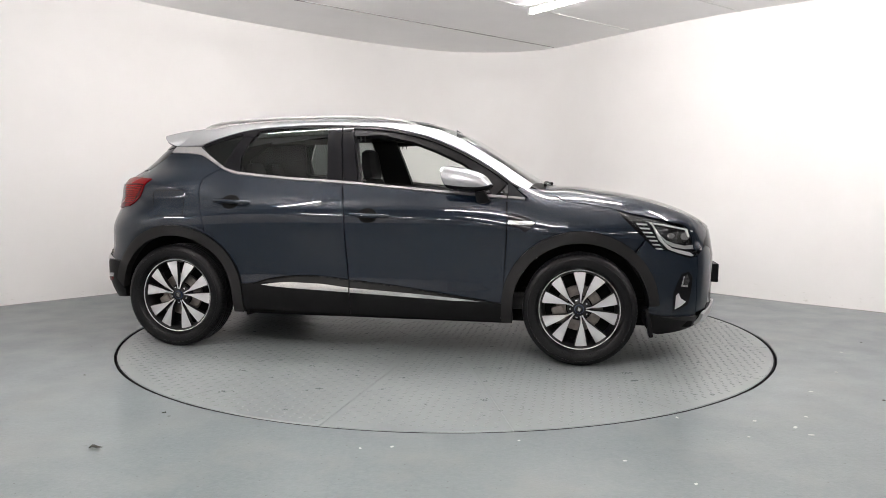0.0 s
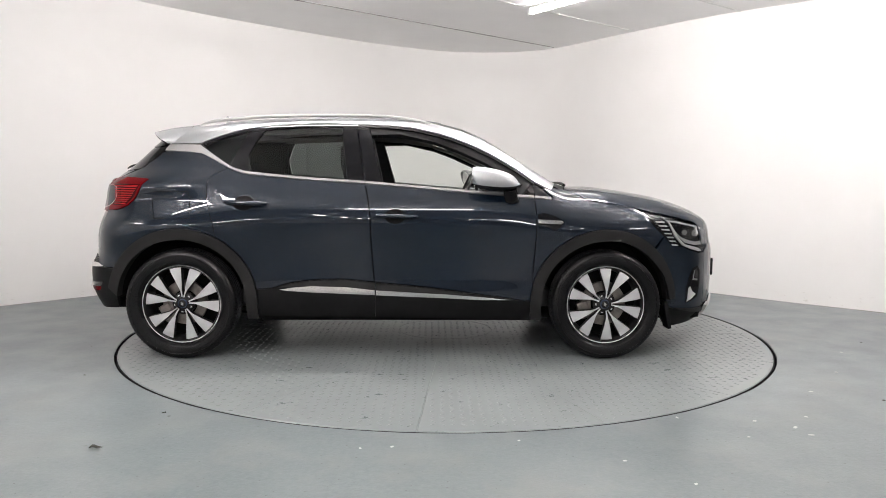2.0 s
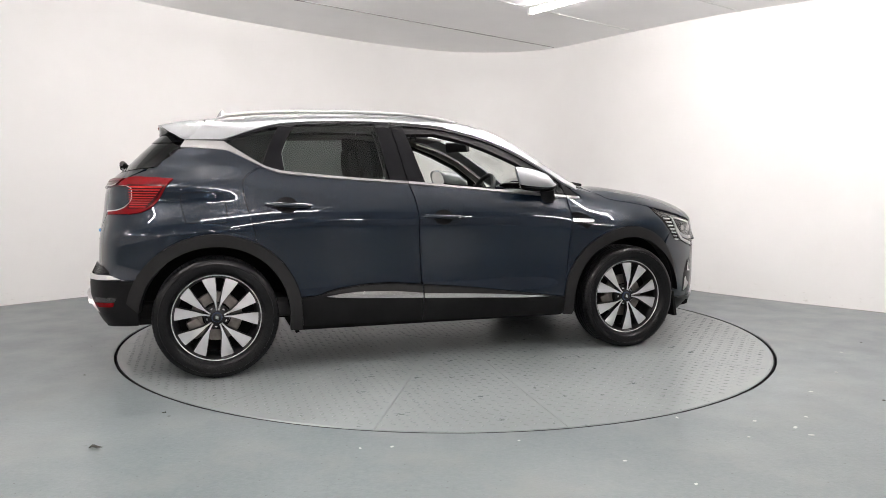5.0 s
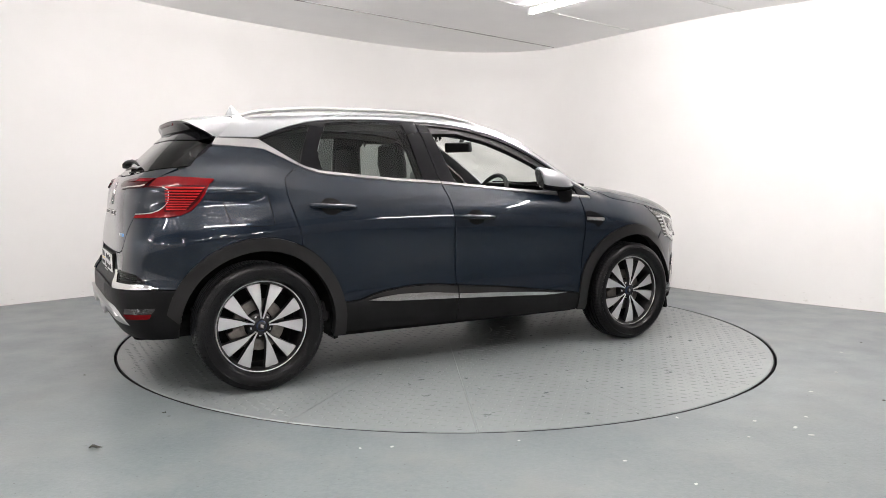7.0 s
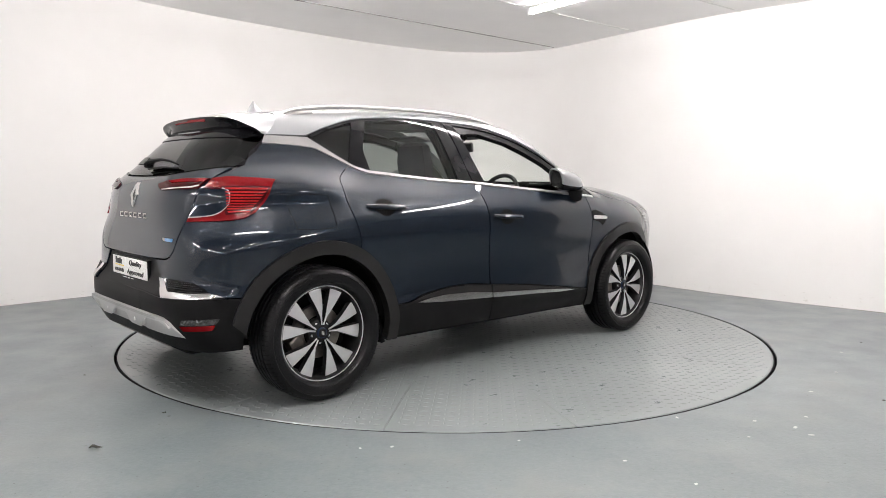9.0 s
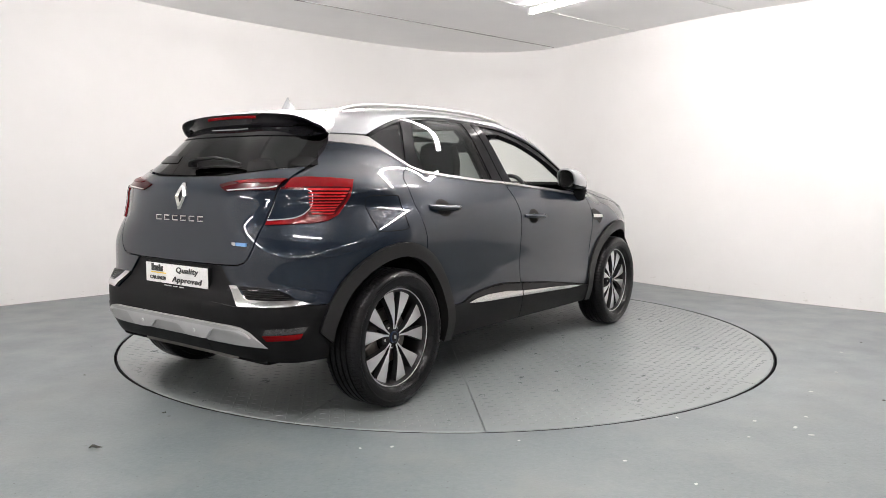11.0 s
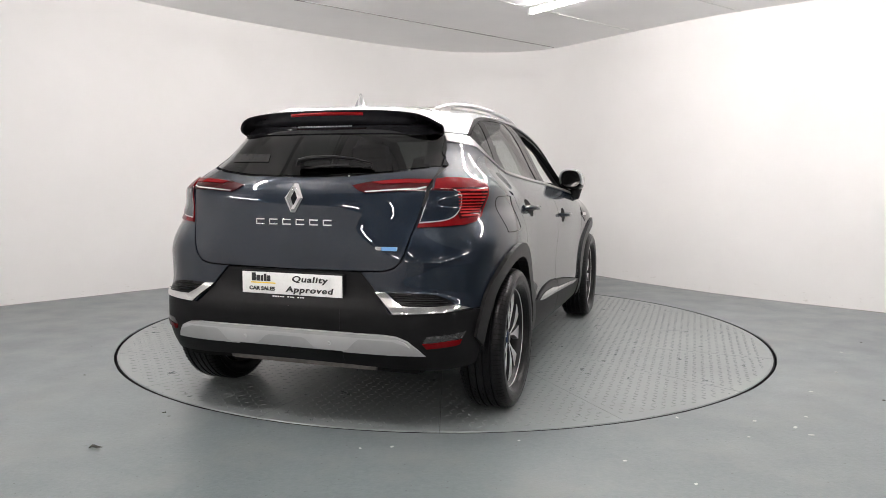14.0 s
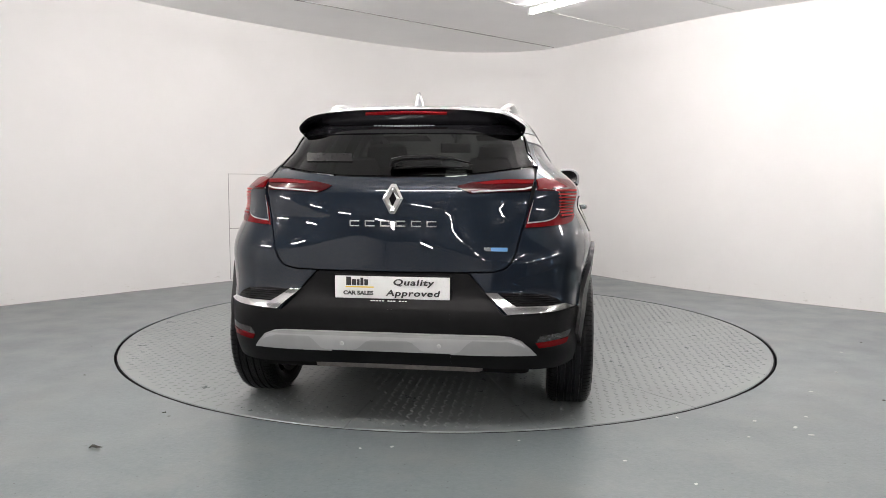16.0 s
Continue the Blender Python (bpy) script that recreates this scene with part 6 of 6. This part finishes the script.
        # pillars and door tops as seen from inside
        pil = [(-0.36, 1.46), (-0.155, 1.45), (-0.06, 1.06), (-0.30, 1.08)]
        patch("inner_pillar", pil, "side", TRIMMING, car, s, off=-0.05, thick=0.02, step=0.05, label="dark inner door pillar")
        pil = [(-1.25, 1.44), (-0.93, 1.44), (-0.99, 1.10), (-1.42, 1.10), (-1.45, 1.30)]
        patch("inner_pillar", pil, "side", TRIMMING, car, s, off=-0.05, thick=0.02, step=0.05, label="dark inner rear pillar")
        pil = [ws(-1.22, 1.44), ws(-1.25, 1.0), wr(0.55, 1.0), wr(0.57, 1.15), wr(0.535, 1.25), wr(0.50, 1.32), wr(0.45, 1.38)]
        patch("inner_pillar", pil, "wrap", TRIMMING, car, s, off=-0.025, thick=0.0, step=0.04, label="dark inner tail pillar")
        card = [(-0.95, 1.12), (-0.15, 1.075), (0.85, 1.0), (0.85, 0.45), (-0.80, 0.45)]
        patch("door_card", card, "side", TRIMMING, car, s, off=-0.07, thick=0.0, step=0.06, label="dark inner door trim")
        bm = bmesh.new()
        rows = []
        for x, z in ((-0.95, 1.13), (-0.5, 1.10), (0.0, 1.07), (0.4, 1.035), (0.86, 1.0)):
            y = float(side_y(x, z))
            rows.append([(x, s * (y - 0.075), z - 0.02), (x, s * (y - 0.065), z + 0.002), (x, s * (y - 0.012), z + 0.004), (x, s * (y - 0.012), z - 0.03)])
        lofted(bm, rows)
        part("door_top", bm, TRIMMING, car, "dark inner window ledge", True)
        ap = [(0.24, 1.40), (0.40, 1.345), (0.60, 1.26), (0.80, 1.13), (0.86, 1.06), (0.92, 1.06), (0.84, 1.16), (0.62, 1.30), (0.40, 1.39), (0.24, 1.43)]
        patch("inner_pillar", ap, "side", LINER, car, s, off=-0.04, thick=0.02, step=0.05, label="grey inner windscreen pillar")


cabin()


# ---- small things on the floor ----
def floor_bits():
    rnd = random.Random(5)
    # a dry leaf
    bm = bmesh.new()
    rows = []
    for i in range(9):
        t = i / 8
        w = 0.011 * math.sin(math.pi * min(1, t * 1.05)) ** 0.8 * (1 + 0.25 * math.sin(9 * t)) + 0.0012
        rows.append([bm.verts.new((0.054 * (t - 0.5), s * w, 0.002 + 0.009 * abs(s) * math.sin(3 * t + 0.5) + 0.003 * (1 + math.sin(7 * t)))) for s in (-1, 0, 1)])
    for p, q in zip(rows, rows[1:]):
        for k in range(2):
            bm.faces.new((p[k], p[k + 1], q[k + 1], q[k]))
    leaf = part("leaf", bm, LEAF, smooth=True)
    leaf.matrix_basis = pose(-1.441, -2.483, 0.001, 0, 0, 20)
    tagged(leaf, "small dry green-brown leaf lying on the floor", "leaf", "bits of litter on the floor")
    other = leaf.copy()
    scene.collection.objects.link(other)
    other.matrix_basis = pose(-1.339, -2.02, 0.001, 0, 0, 150) @ Matrix.Diagonal((0.5, 0.5, 0.5, 1))
    tagged(other, "tiny dry leaf scrap lying on the floor")
    # white paper and paint chips
    def chip(x, y, size, turn):
        bm = bmesh.new()
        n = 7
        top = [bm.verts.new((size * rnd.uniform(0.6, 1.2) * math.cos(2 * math.pi * k / n), size * 0.6 * rnd.uniform(0.6, 1.2) * math.sin(2 * math.pi * k / n), 0.0016)) for k in range(n)]
        low = [bm.verts.new((v.co.x * 1.05, v.co.y * 1.05, 0.0)) for v in top]
        bm.faces.new(top)
        for k in range(n):
            bm.faces.new((low[k], low[(k + 1) % n], top[(k + 1) % n], top[k]))
        ob = part("paint_chip", bm, CHIP)
        ob.matrix_basis = pose(x, y, 0.0005, 0, 0, turn)
        tagged(ob, "small white fleck of paint stuck to the floor", "paint chip", "paint chips on the floor")
    for x, y, size in ((1.597, -2.17, 0.016), (1.445, -2.087, 0.014), (1.62, -2.27, 0.012), (1.33, -2.30, 0.010), (1.10, -2.04, 0.011), (0.32, -2.36, 0.009), (0.72, -2.58, 0.010),
                       (1.72, -2.02, 0.010), (0.93, -2.80, 0.010), (1.95, -1.60, 0.011), (2.3, -1.2, 0.010), (-0.35, -2.46, 0.008), (-0.22, -2.44, 0.010), (2.6, -0.7, 0.012)):
        chip(x, y, size, rnd.uniform(0, 360))


def grit_bits():
    rnd = random.Random(11)
    first_bit = None
    for x, y, size in ((2.25, -1.75, 0.016), (1.98, -2.25, 0.008), (2.55, -2.35, 0.010), (2.75, -1.45, 0.009), (-2.05, -1.35, 0.013), (-2.35, -0.65, 0.009), (-1.30, -2.06, 0.010),
                       (-2.6, -1.8, 0.007), (2.9, -0.4, 0.010), (0.55, -3.05, 0.008), (-0.75, -2.95, 0.007), (1.75, -2.95, 0.008)):
        if first_bit is None:
            bm = bmesh.new()
            bmesh.ops.create_icosphere(bm, subdivisions=1, radius=1.0)
            for v in bm.verts:
                v.co = Vector((v.co.x * rnd.uniform(0.7, 1.3), v.co.y * rnd.uniform(0.35, 0.6), max(0.0, v.co.z * 0.25)))
            first_bit = ob = part("grit", bm, LEAF)
            tagged(ob, "small dark crumb of grit on the floor", "grit", "bits of litter on the floor")
        else:
            ob = first_bit.copy()
            scene.collection.objects.link(ob)
        ob.matrix_basis = pose(x, y, 0.0004, 0, 0, rnd.uniform(0, 360)) @ Matrix.Diagonal((size, size, size, 1))


LEAF = varied("dry_leaf", (0.030, 0.030, 0.020), 0.7, 0.35, 60.0, 300.0)
CHIP = varied("white_fleck", (0.55, 0.56, 0.54), 0.6, 0.1)
floor_bits()
grit_bits()


# ---- the turn of the table ----
CAR_X, CAR_Y = -0.3323, -0.0650


def table_turn(t):
    s = t / 16
    return -10.438 + s * (90.068 + s * (15.358 + s * (-21.035 + s * 8.638)))


def motions():
    rows_table, rows_car = [], []
    for k in range(33):
        t = 0.5 * k
        turn = table_turn(t)
        rows_table.append((t, pose(0, 0, 0, 0, 0, turn)))
        rows_car.append((t, pose(0, 0, 0, 0, 0, turn) @ pose(CAR_X, CAR_Y, 0.0022)))
    walk(turntable, rows_table)
    walk(car, rows_car)


motions()
